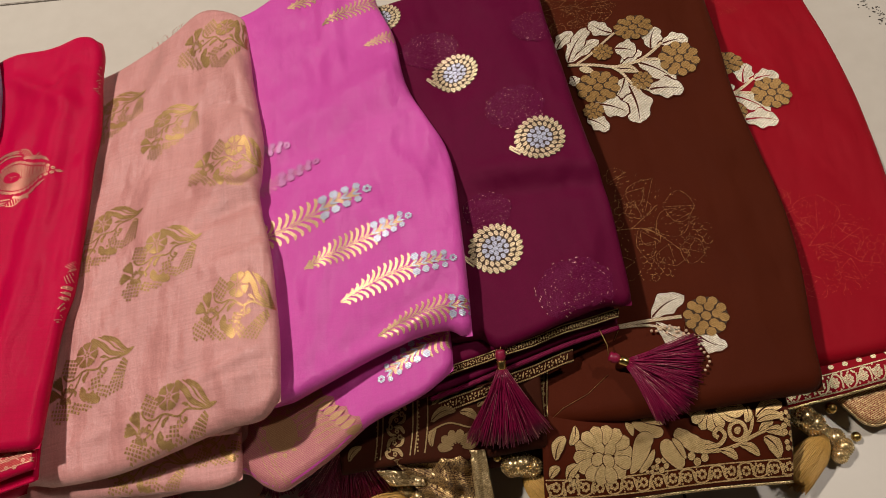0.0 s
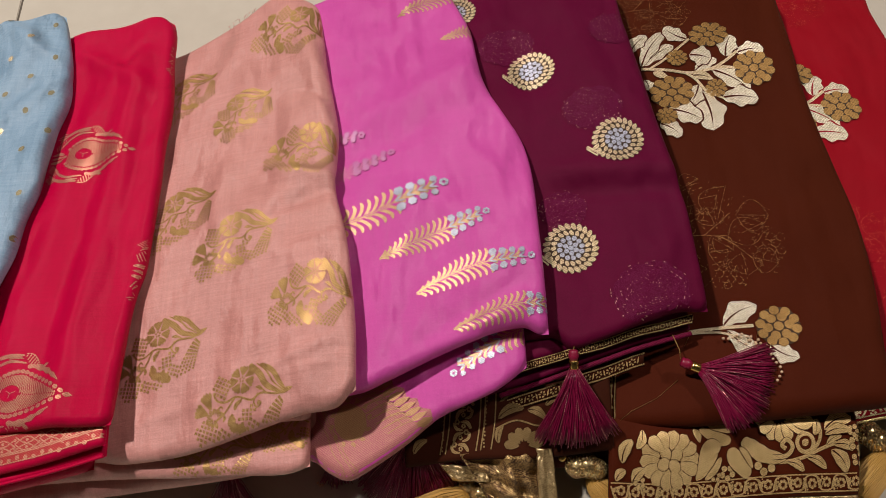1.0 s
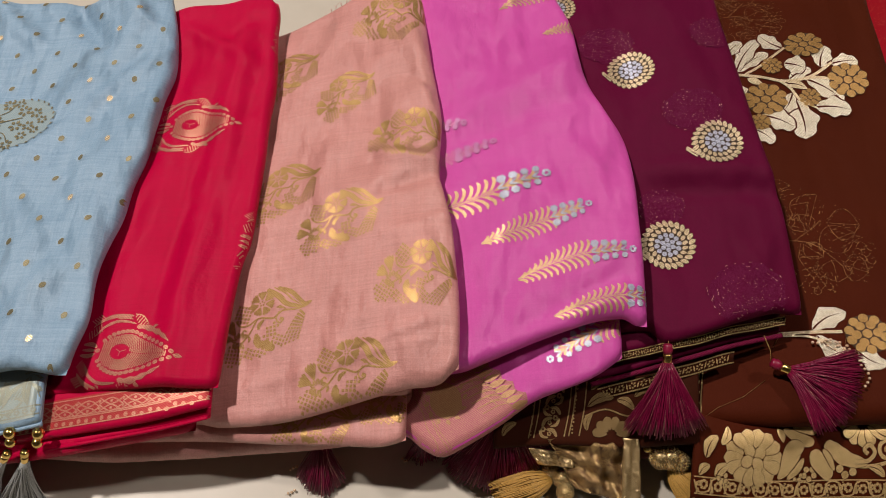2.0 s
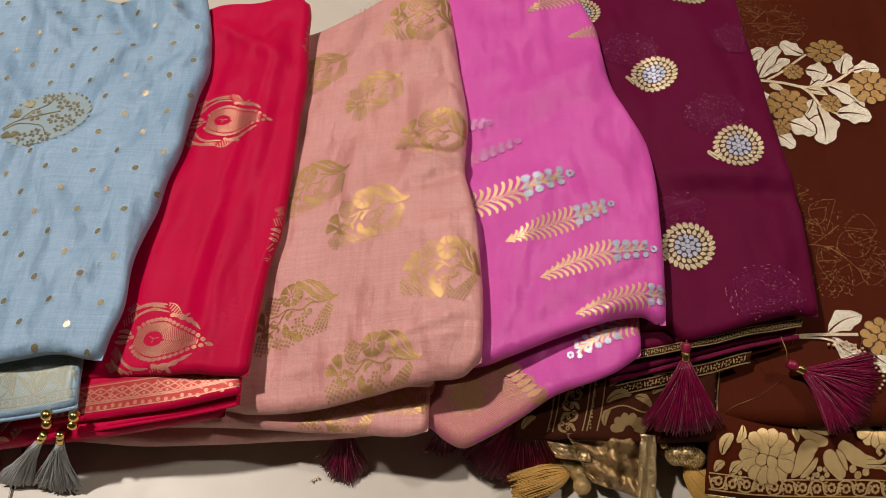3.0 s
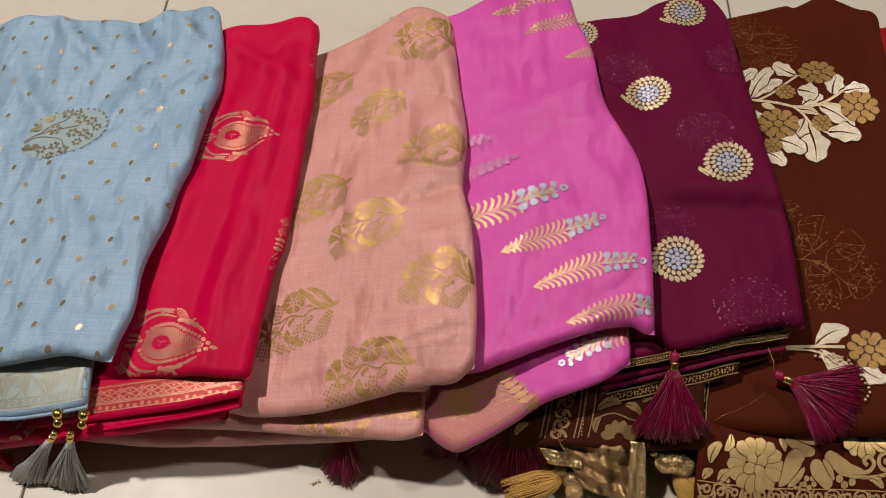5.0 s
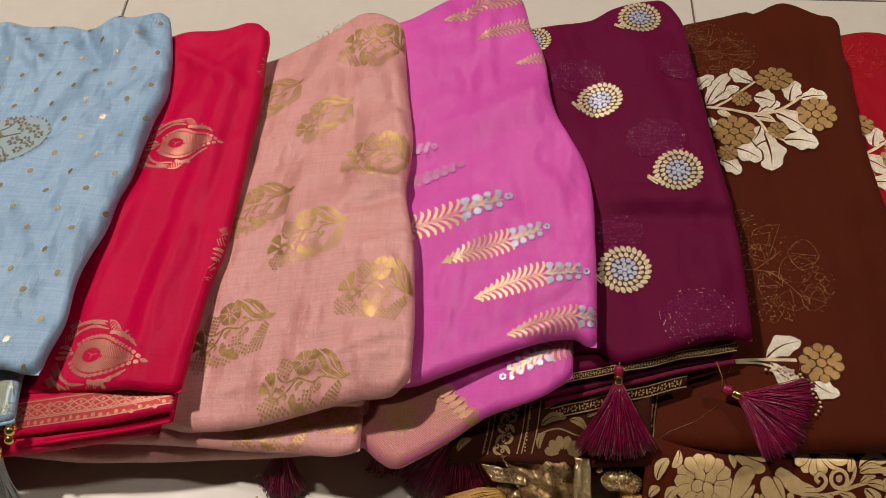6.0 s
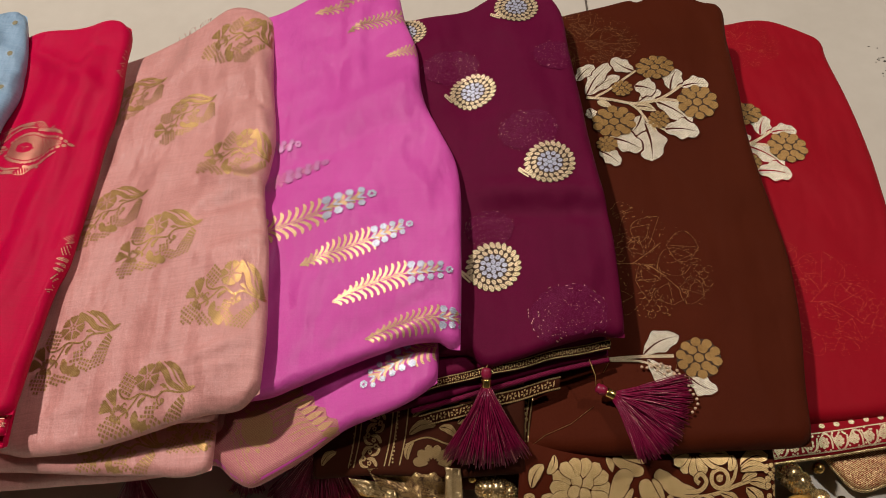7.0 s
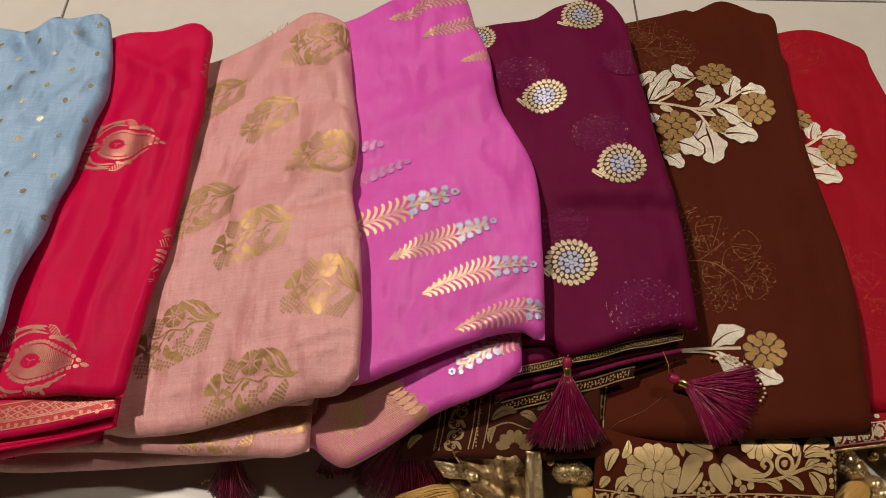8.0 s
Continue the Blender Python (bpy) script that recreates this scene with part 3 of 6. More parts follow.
def room():
    w = 0.12
    for name, (x0, x1, y0, y1) in {"wall_north": (WEST, EAST, NORTH, NORTH + w), "wall_south": (WEST, EAST, SOUTH - w, SOUTH),
                                   "wall_east": (EAST, EAST + w, SOUTH - w, NORTH + w), "wall_west": (WEST - w, WEST, SOUTH - w, NORTH + w)}.items():
        tagged(part(name, box(bmesh.new(), x0, x1, y0, y1, -0.05, 2.6), PLASTER, shade=False), "plain painted shop wall", "wall", kind="structure")
    tagged(part("ceiling", box(bmesh.new(), WEST - w, EAST + w, SOUTH - w, NORTH + w, 2.6, 2.72), PLASTER, shade=False), "plain painted ceiling", "ceiling", kind="structure")


def floor():
    base = part("floor", box(bmesh.new(), WEST, EAST, SOUTH, NORTH, -0.05, -0.0012), GROUT, shade=False)
    tagged(base, "cream polished square floor tiles with thin dark joints", "floor", kind="structure")
    side, gap = 0.60, 0.0011
    bm = box(bmesh.new(), -side / 2 + gap, side / 2 - gap, -side / 2 + gap, side / 2 - gap, -0.009, 0.0)
    bmesh.ops.bevel(bm, geom=[e for e in bm.edges if all(v.co.z > -0.001 for v in e.verts)], offset=0.0006, segments=2, affect="EDGES")
    first = part("floor_tile", bm, TILE, base, shade=False)
    for i in range(9):
        for j in range(8):
            tile = first if i + j == 0 else new("floor_tile", first.data)
            tile.parent = base
            tile.location = (WEST + side * (i + 0.5), SOUTH + side * (j + 0.5), 0)


room()
floor()

SAREES = {
    "blue": (BLUE, "folded pale blue silk saree with gold dots"),
    "crimson": (CRIMSON, "folded crimson satin saree with gold leaf motifs"),
    "peach": (PEACH, "folded dusty peach silk saree with gold flower motifs"),
    "pink": (PINK, "folded orchid pink saree with gold and silver sprays"),
    "wine": (WINE, "folded dark wine georgette saree with gold and silver medallions"),
    "brown": (BROWN, "folded dark brown saree with gold and silver bouquets"),
    "red": (RED, "folded deep red georgette saree with gold bouquet and border"),
}
SAREE = {}
for key, (mat, label) in SAREES.items():
    f = FOLDS[key]
    SAREE[key] = thing("folded_saree", label, "saree", "fanned row of folded sarees on the floor", at=(f.right(0.28) - 0.08, 0.28, 0.0))
    part("top_fold", fold_mesh(f, 84, 116), mat, SAREE[key])


def lower(key, owner, name, mat, label=""):
    return part(name, fold_mesh(FOLDS[key], 40, 26), mat, SAREE[owner], label)


def stack(owner, inset, count, z0, front):
    """Plain inner layers down to the floor, set back from the front."""
    f = FOLDS[owner]
    mat = SAREES[owner][0]
    for i in range(count):
        g = Fold([(0, 0), (1, 0)], [(-1, front + 0.004 * (i % 2)), (1, front + 0.004 * (i % 2))], [(-1, 0), (1, 0)], [(0, 0), (1, 0)], [(0, 0), (1, 0)], f.width - 0.01, 0.006, 0.0006, 50 + i)
        g.right = lambda y, k=i: f.right(y) - inset - 0.002 * (k % 2)
        g.back = lambda x, k=i: f.back(x) - 0.012 - 0.004 * (k % 2)
        g.ridge = lambda y, k=i: f.ridge(y) - z0 - 0.0125 * k
        g.drop = f.drop
        part("inner_fold", fold_mesh(g, 24, 30), mat, SAREE[owner])


lower("blue_border", "blue", "border_fold", BLUE, "blue hem with a broad woven gold border")
lower("blue_low", "blue", "lower_fold", BLUE)
lower("crimson_border", "crimson", "border_fold", CRIMSON, "crimson hem with a narrow copper gold border")
lower("crimson_third", "crimson", "lower_fold", CRIMSON)
lower("crimson_fourth", "crimson", "lower_fold", CRIMSON)
lower("crimson_low", "crimson", "lower_fold", CRIMSON)
lower("peach_second", "peach", "lower_fold", PEACH)
lower("peach_third", "peach", "lower_fold", PEACH)
lower("pink_second", "pink", "lower_fold", PINK, "pink turned fold ending in a copper gold border")
lower("wine_second", "wine", "lower_fold", WINE)
lower("wine_third", "wine", "lower_fold", WINE)
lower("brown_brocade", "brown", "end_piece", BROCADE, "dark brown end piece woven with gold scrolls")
lower("brown_band", "brown", "border_fold", BROWN, "brown border band woven with large gold flowers")
lower("brown_low", "brown", "lower_fold", BROWN)
lower("red_band", "red", "border_fold", RED, "red hem with a woven gold border")
lower("red_low", "red", "lower_fold", REDGOLD, "gold brocade corner")
stack("blue", 0.02, 5, 0.034, 0.125)
stack("crimson", 0.02, 6, 0.030, 0.120)
stack("peach", 0.03, 7, 0.022, 0.110)
stack("pink", 0.02, 7, 0.030, 0.150)
stack("wine", 0.02, 6, 0.034, 0.155)
stack("brown", 0.012, 5, 0.024, 0.112)
stack("red", 0.008, 2, 0.021, 0.130)

# ---------------------------------------------------------------- woven motifs


class Pen:
    """Draws thread work on a fold: (0, 0) is the motif's root and (1, 0) its tip; v runs to the left of that way."""

    def __init__(self, fold, x0, y0, x1, y1, lift=0.0003, stretch=1.0, side=1):
        self.fold, self.o, self.e, self.lift = FOLDS[fold], (x0, y0), (x1 - x0, y1 - y0), lift
        self.k = stretch * side
        self.bm = bmesh.new()
        self.low, self.base, self.rank = bmesh.new(), lift, 0

    def at(self, u, v):
        v *= self.k
        x = self.o[0] + self.e[0] * u - self.e[1] * v
        y = self.o[1] + self.e[1] * u + self.e[0] * v
        return x, y

    def vert(self, u, v):
        x, y = self.at(u, v)
        return self.bm.verts.new((x, y, self.fold.top(x, y) + self.lift)), self.fold.inside(x, y)

    def faces(self, verts, quads):
        for q in quads:
            if all(verts[i][1] for i in q) and len(set(q)) == len(q):
                self.bm.faces.new([verts[i][0] for i in q])

    def laid(self, gap, shape):
        """Draws a shape over the ones before it, with a bare rim of that gap; shape takes the width to add."""
        self.lift = self.base + 0.00022 * (self.rank % 6)
        self.bm, self.low = self.low, self.bm
        shape(gap * 2)
        self.bm, self.low = self.low, self.bm
        self.lift += 0.00014
        shape(0.0)
        self.lift = self.base
        self.rank += 1

    def strip(self, left, right):
        """A band between two lines, cut across finely enough to follow the cloth."""
        n = len(left)
        size = math.hypot(*self.e)
        cuts = 1 + min(7, int(max(math.hypot(a[0] - b[0], (a[1] - b[1]) * self.k) for a, b in zip(left, right)) * size / 0.0022))
        vs = []
        for c in range(cuts + 1):
            s = c / cuts
            vs += [self.vert(a[0] + (b[0] - a[0]) * s, a[1] + (b[1] - a[1]) * s) for a, b in zip(left, right)]
        self.faces(vs, [(c * n + i, (c + 1) * n + i, (c + 1) * n + i + 1, c * n + i + 1) for c in range(cuts) for i in range(n - 1)])

    def leaf(self, u0, v0, u1, v1, w, bend=0.0, split=0.0, n=9, lobes=0.0, full=0.45, blunt=0.75):
        """A leaf from root to tip; split leaves a bare vein, lobes scallops its rim."""
        du, dv = u1 - u0, v1 - v0
        ln = math.hypot(du, dv)
        nu, nv = -dv / ln, du / ln
        mid, half = [], []
        for i in range(n + 1):
            s = i / n
            b = bend * math.sin(math.pi * s) * ln
            mid.append((u0 + du * s + nu * b, v0 + dv * s + nv * b))
            p = s ** (math.log(0.5) / math.log(full))
            h = w / 2 * math.sin(math.pi * min(1, max(0, p))) ** blunt * (1 + lobes * math.sin(s * 15.7))
            half.append(h)
        out = lambda k, g: [(m[0] + nu * (h * k if abs(k) > 0.5 else min(h, g) * k * 2), m[1] + nv * (h * k if abs(k) > 0.5 else min(h, g) * k * 2)) for m, h in zip(mid, half)]
        if split:
            g = split * w
            a = [(m[0] + nu * min(h, g * (1 - i / n)), m[1] + nv * min(h, g * (1 - i / n))) for i, (m, h) in enumerate(zip(mid, half))]
            b = [(m[0] - nu * min(h, g * (1 - i / n)), m[1] - nv * min(h, g * (1 - i / n))) for i, (m, h) in enumerate(zip(mid, half))]
            self.strip(a, out(1, 0))
            self.strip(out(-1, 0), b)
        else:
            self.strip(out(-1, 0), out(1, 0))

    def stroke(self, pts, w, taper=False, n=6):
        line = []
        for i in range(len(pts) - 1):
            a, b = pts[max(0, i - 1)], pts[i]
            c, d = pts[i + 1], pts[min(len(pts) - 1, i + 2)]
            for k in range(n if len(pts) > 2 else max(2, n // 2)):
                s = k / (n if len(pts) > 2 else max(2, n // 2))
                line.append(tuple(0.5 * (2 * b[j] + (c[j] - a[j]) * s + (2 * a[j] - 5 * b[j] + 4 * c[j] - d[j]) * s * s + (3 * b[j] - a[j] - 3 * c[j] + d[j]) * s ** 3) for j in (0, 1)))
        line.append(pts[-1])
        le, ri = [], []
        for i, p in enumerate(line):
            q0, q1 = line[max(0, i - 1)], line[min(len(line) - 1, i + 1)]
            dx, dy = q1[0] - q0[0], q1[1] - q0[1]
            ln = math.hypot(dx, dy) or 1
            h = w / 2 * ((1 - 0.85 * i / (len(line) - 1)) if taper else 1)
            le.append((p[0] + dy / ln * h, p[1] - dx / ln * h))
            ri.append((p[0] - dy / ln * h, p[1] + dx / ln * h))
        self.strip(le, ri)

    def disc(self, u, v, r, rv=None, n=9, turn=0.0, rough=0.0, rings=1):
        rv = rv or r
        vs = [self.vert(u, v)]
        c, s = math.cos(turn), math.sin(turn)
        for k in range(1, rings + 1):
            for i in range(n):
                a = 2 * math.pi * i / n
                q = (1 + rough * (math.sin(i * 2.4 + u * 50) + 0.6 * math.sin(i * 1.1 + v * 70))) * k / rings
                x, y = r * q * math.cos(a), rv * q * math.sin(a)
                vs.append(self.vert(u + x * c - y * s, v + x * s + y * c))
        quads = [(0, i + 1, (i + 1) % n + 1) for i in range(n)]
        for k in range(rings - 1):
            quads += [(1 + k * n + i, 1 + (k + 1) * n + i, 1 + (k + 1) * n + (i + 1) % n, 1 + k * n + (i + 1) % n) for i in range(n)]
        self.faces(vs, quads)

    def ring(self, u, v, r0, r1, n=28):
        a = [(u + r0 * math.cos(6.2832 * i / n), v + r0 * math.sin(6.2832 * i / n)) for i in range(n + 1)]
        b = [(u + r1 * math.cos(6.2832 * i / n), v + r1 * math.sin(6.2832 * i / n)) for i in range(n + 1)]
        self.strip(a, b)

    def ribbon(self, pts, w, full=0.5, blunt=0.6, n=7, lobes=0.0):
        """A curved leaf through the points, widest at full."""
        line = []
        for i in range(len(pts) - 1):
            a, b, c, d = pts[max(0, i - 1)], pts[i], pts[i + 1], pts[min(len(pts) - 1, i + 2)]
            for k in range(n):
                s = k / n
                line.append(tuple(0.5 * (2 * b[j] + (c[j] - a[j]) * s + (2 * a[j] - 5 * b[j] + 4 * c[j] - d[j]) * s * s + (3 * b[j] - a[j] - 3 * c[j] + d[j]) * s ** 3) for j in (0, 1)))
        line.append(pts[-1])
        le, ri = [], []
        for i, p in enumerate(line):
            q0, q1 = line[max(0, i - 1)], line[min(len(line) - 1, i + 1)]
            dx, dy = q1[0] - q0[0], q1[1] - q0[1]
            ln = math.hypot(dx, dy) or 1
            s = i / (len(line) - 1)
            h = w / 2 * math.sin(math.pi * min(1.0, s ** (math.log(0.5) / math.log(full)))) ** blunt * (1 + lobes * math.sin(s * 26))
            le.append((p[0] + dy / ln * h, p[1] - dx / ln * h))
            ri.append((p[0] - dy / ln * h, p[1] + dx / ln * h))
        self.strip(le, ri)

    def cells(self, u, v, ru, rv, turn, step, fill=0.68):
        """Small woven squares standing on their corners inside a turned oval, bare cloth between them."""
        c, s = math.cos(turn), math.sin(turn)
        reach = int(max(ru, rv) / step * 1.5) + 1
        for i in range(-reach, reach + 1):
            for j in range(-reach, reach + 1):
                x, y = (i + j) * step * 0.7071, (i - j) * step * 0.7071
                if (x / ru) ** 2 + (y / rv) ** 2 <= 1:
                    h = step * fill * 0.7071
                    vs = [self.vert(u + (x + dx) * c - (y + dy) * s, v + (x + dx) * s + (y + dy) * c) for dx, dy in ((h, 0), (0, h), (-h, 0), (0, -h))]
                    self.faces(vs, [(0, 1, 2, 3)])

    def serrated(self, u, v, u1, v1, w, teeth=3):
        """A petal that widens to a toothed end."""
        du, dv = u1 - u, v1 - v
        ln = math.hypot(du, dv)
        nu, nv = -dv / ln, du / ln
        n = teeth * 2
        rim = []
        for i in range(n + 1):
            t = i / n * 2 - 1
            k = (1.0 if i % 2 else 0.84) - 0.14 * t * t
            rim.append((u + du * k + nu * w / 2 * t, v + dv * k + nv * w / 2 * t))
        root = [(u + nu * w * 0.08 * t, v + nv * w * 0.08 * t) for t in (i / n * 2 - 1 for i in range(n + 1))]
        mid = [((a[0] + b[0]) / 2 + nu * 0, (a[1] + b[1]) / 2) for a, b in zip(root, rim)]
        self.strip(root, mid)
        self.strip(mid, rim)

    def flower(self, u, v, r, petals, hole=0.25, turn=0.0):
        for i in range(petals):
            a = turn + 6.2832 * i / petals
            self.leaf(u + r * hole * math.cos(a), v + r * hole * math.sin(a), u + r * math.cos(a), v + r * math.sin(a), r * 4.4 / petals, n=6, full=0.62, blunt=0.5)

    def berry(self, u, v, ru, rv, turn=0.0):
        """A round fruit of overlapping beads."""
        c, s = math.cos(turn), math.sin(turn)
        spots = [(0, 0)] + [(0.52 * math.cos(6.2832 * i / 6), 0.52 * math.sin(6.2832 * i / 6)) for i in range(6)] + [(0.86 * math.cos(6.2832 * (i + 0.5) / 10), 0.86 * math.sin(6.2832 * (i + 0.5) / 10)) for i in range(10)]
        for x, y in spots:
            x, y = x * ru, y * rv
            self.disc(u + x * c - y * s, v + x * s + y * c, ru * 0.246, rv * 0.246, 9)

    def done(self, name, mat, parent, label="", kind="", rim=None):
        made = None
        for bm, what, m in ((self.bm, name, mat), (self.low, "bare_rim", rim)):
            if not bm.faces or not m:
                bm.free()
                continue
            loose = [v for v in bm.verts if not v.link_faces]
            bmesh.ops.delete(bm, geom=loose, context="VERTS")
            for _ in (0, 1):
                for f in bm.faces:
                    if f.normal.z < 0:
                        f.normal_flip()
                bm.normal_update()
            ob = part(what, bm, m, made or parent, "" if made else label)
            if kind:
                ob["kind"] = kind
            made = made or ob
        return made


def peach_motif(fold, a, b, parent, wide=1.0):
    """Root: the eye of the fan flower; tip: the end of the stem."""
    p = Pen(fold, *a, *b, stretch=wide)
    # striped leaves by the stem
    p.ribbon([(0.56, 0.49), (0.68, 0.31), (0.745, 0.15), (0.91, 0.01)], 0.080, 0.33, 0.28)
    p.ribbon([(0.655, 0.475), (0.775, 0.31), (0.835, 0.16), (0.94, 0.02)], 0.022, 0.4, 0.3)
    p.ribbon([(0.70, 0.44), (0.85, 0.29), (0.915, 0.13), (0.97, 0.01)], 0.062, 0.33, 0.28)
    p.leaf(0.88, 0.0, 1.07, 0.015, 0.065)
    # vine and curls
    p.stroke([(1.0, 0.0), (0.85, 0.006), (0.66, 0.085), (0.52, 0.05), (0.40, 0.12), (0.31, 0.155), (0.18, 0.140), (0.07, 0.19), (0.035, 0.30)], 0.026)
    p.stroke([(0.31, 0.155), (0.20, 0.06), (0.13, 0.01), (0.0, -0.046)], 0.026)
    p.stroke([(0.13, 0.01), (0.06, 0.07), (0.10, 0.11), (0.125, 0.075)], 0.020)
    p.stroke([(0.62, 0.10), (0.545, 0.02), (0.575, -0.06), (0.635, -0.03), (0.60, 0.01)], 0.022)
    p.stroke([(0.72, 0.06), (0.66, 0.16), (0.60, 0.17)], 0.020)
    p.leaf(0.13, 0.0, 0.10, -0.085, 0.040, 0.15)
    p.ribbon([(0.40, 0.10), (0.31, 0.06), (0.28, 0.0)], 0.055)
    p.leaf(0.62, 0.18, 0.68, 0.12, 0.045)
    p.disc(0.60, -0.02, 0.020, None, 7)
    # toothed flower
    for i in range(7):
        t = 0.35 + 0.8976 * i
        p.serrated(0.44 + 0.055 * math.cos(t), 0.33 + 0.055 * math.sin(t), 0.44 + 0.180 * math.cos(t), 0.33 + 0.180 * math.sin(t), 0.128)
    for i in range(5):
        p.disc(0.44 + 0.030 * math.cos(1.2566 * i), 0.33 + 0.030 * math.sin(1.2566 * i), 0.015, None, 6)
    # netted fruit
    p.cells(0.155, 0.325, 0.110, 0.145, 0.1, 0.050, 0.70)
    # fan flower: two solid petals, a ring of small ones, a netted skirt
    p.serrated(-0.035, 0.115, -0.085, 0.345, 0.165, 4)
    p.serrated(-0.085, 0.075, -0.250, 0.175, 0.175, 4)
    for i in range(9):
        t = 0.35 + 0.56 * i
        p.leaf(0.035 * math.cos(t), 0.035 * math.sin(t), 0.125 * math.cos(t), 0.125 * math.sin(t), 0.045, 0, 0.14, 6, 0, 0.6, 0.5)
    p.cells(-0.125, -0.140, 0.170, 0.145, 0.2, 0.050, 0.66)
    p.cells(0.07, -0.235, 0.100, 0.075, 0.0, 0.050, 0.66)
    # lower flower with netted petals
    for t, w in ((2.3, 0.085), (3.0, 0.085), (3.8, 0.09), (4.6, 0.09)):
        p.serrated(0.285 + 0.02 * math.cos(t), -0.135 + 0.02 * math.sin(t), 0.285 + 0.135 * math.cos(t), -0.135 + 0.135 * math.sin(t), w)
    p.cells(0.430, -0.100, 0.125, 0.080, 0.5, 0.050, 0.70)
    p.ribbon([(0.31, -0.17), (0.33, -0.26), (0.40, -0.34)], 0.115, 0.5, 0.4)
    p.cells(0.47, -0.240, 0.080, 0.075, 0.0, 0.050, 0.66)
    p.cells(0.22, -0.300, 0.080, 0.050, 0.0, 0.050, 0.66)
    # rows of stitches that fan from the stem
    for k in range(5):
        row = lambda t: (0.94 - (0.47 - 0.060 * k) * t - 0.03 * t * (1 - t), -0.02 - 0.010 * k - (0.35 - 0.004 * k) * t ** (1.25 - 0.10 * k))
        n = 11
        for i in range(1, n):
            p.stroke([row((i + 0.04) / n), row((i + 0.72) / n)], 0.027)
    return p.done("motif", OLIVE, parent, "gold woven flower and leaf motif", "stuff")


def crimson_motif(fold, a, b, parent):
    """Root: the small flower in the drop; tip: the drop's point."""
    p = Pen(fold, *a, *b)
    high = lambda u: 0.365 * math.sqrt(max(0.0, 1 - ((u - 0.10) / 0.51) ** 2)) if u < 0.10 else 0.365 * (1 - ((u - 0.10) / 0.90) ** 1.22)
    n = 17
    for i in range(n + 1):
        t = i / n
        u = -0.41 + 0.40 * t ** 2 + 1.01 * t if t < 1 else 1.0
        for sg in (1, -1):
            p.disc(u, sg * high(u), 0.046, 0.036, 8, -0.35 * sg)
    p.leaf(0.93, 0.0, 1.08, 0.0, 0.06)
    for k in range(35):
        u = -0.33 + 0.036 * k
        slope = 0.35 * min(1.0, max(0.0, (u + 0.05) / 0.35))
        for sg in (1, -1):
            lo, hi = 0.004, 0.0
            for j in range(40):
                v = 0.01 * j
                if v < high(u - slope * v) - 0.052:
                    hi = v
            if math.hypot(u / 0.175, 0.0) < 1:
                lo = 0.125 * math.sqrt(1 - (u / 0.175) ** 2) + 0.008
            if hi > lo + 0.02:
                p.stroke([(u - slope * lo, sg * lo), (u - slope * hi, sg * hi)], 0.0235)
    for i in range(3):
        t = 0.5 + 2.094 * i
        p.stroke([(0.0, 0.0), (0.10 * math.cos(t), 0.075 * math.sin(t))], 0.013)
    for sg in (1, -1):
        p.ribbon([(-0.66, sg * 0.38), (-0.50, sg * 0.52), (-0.30, sg * 0.60), (0.02, sg * 0.63)], 0.070, 0.6, 0.5)
        p.ribbon([(-0.56, sg * 0.24), (-0.42, sg * 0.42), (-0.20, sg * 0.52), (0.10, sg * 0.50)], 0.052, 0.5, 0.5)
        p.leaf(-0.26, sg * 0.555, 0.03, sg * 0.565, 0.05, 0.1 * sg)
        for k in range(6):
            h = 0.060 * math.sin(math.pi * (k + 0.7) / 6.4)
            c = (0.05 + 0.043 * k, sg * (0.625 - 0.024 * k))
            p.stroke([(c[0] - h * 0.3, c[1] - sg * h), (c[0] + h * 0.6, c[1] + sg * h)], 0.020)
        p.stroke([(0.03, sg * 0.66), (0.17, sg * 0.645), (0.31, sg * 0.51)], 0.016)
        p.ribbon([(0.12, sg * 0.455), (0.30, sg * 0.455), (0.50, sg * 0.385), (0.66, sg * 0.30), (0.80, sg * 0.205)], 0.085, 0.35, 0.5, 7, 0.28)
        p.leaf(0.40, sg * 0.43, 0.50, sg * 0.50, 0.06, 0.2 * sg)
        for j in range(6):
            p.stroke([(-0.70 + 0.035 * j, sg * (0.30 + 0.030 * j)), (-0.63 + 0.035 * j, sg * (0.17 + 0.030 * j))], 0.018)
        for j in range(5):
            p.stroke([(-0.72 + 0.03 * j, sg * (0.50 + 0.028 * j)), (-0.60 + 0.03 * j, sg * (0.44 + 0.028 * j))], 0.018)
        p.ribbon([(-0.44, sg * 0.05), (-0.56, sg * 0.10), (-0.72, sg * 0.09)], 0.075)
    p.leaf(-0.45, 0.0, -0.72, 0.0, 0.06)
    return p.done("motif", COPPER, parent, "copper gold woven leaf-drop motif", "stuff")


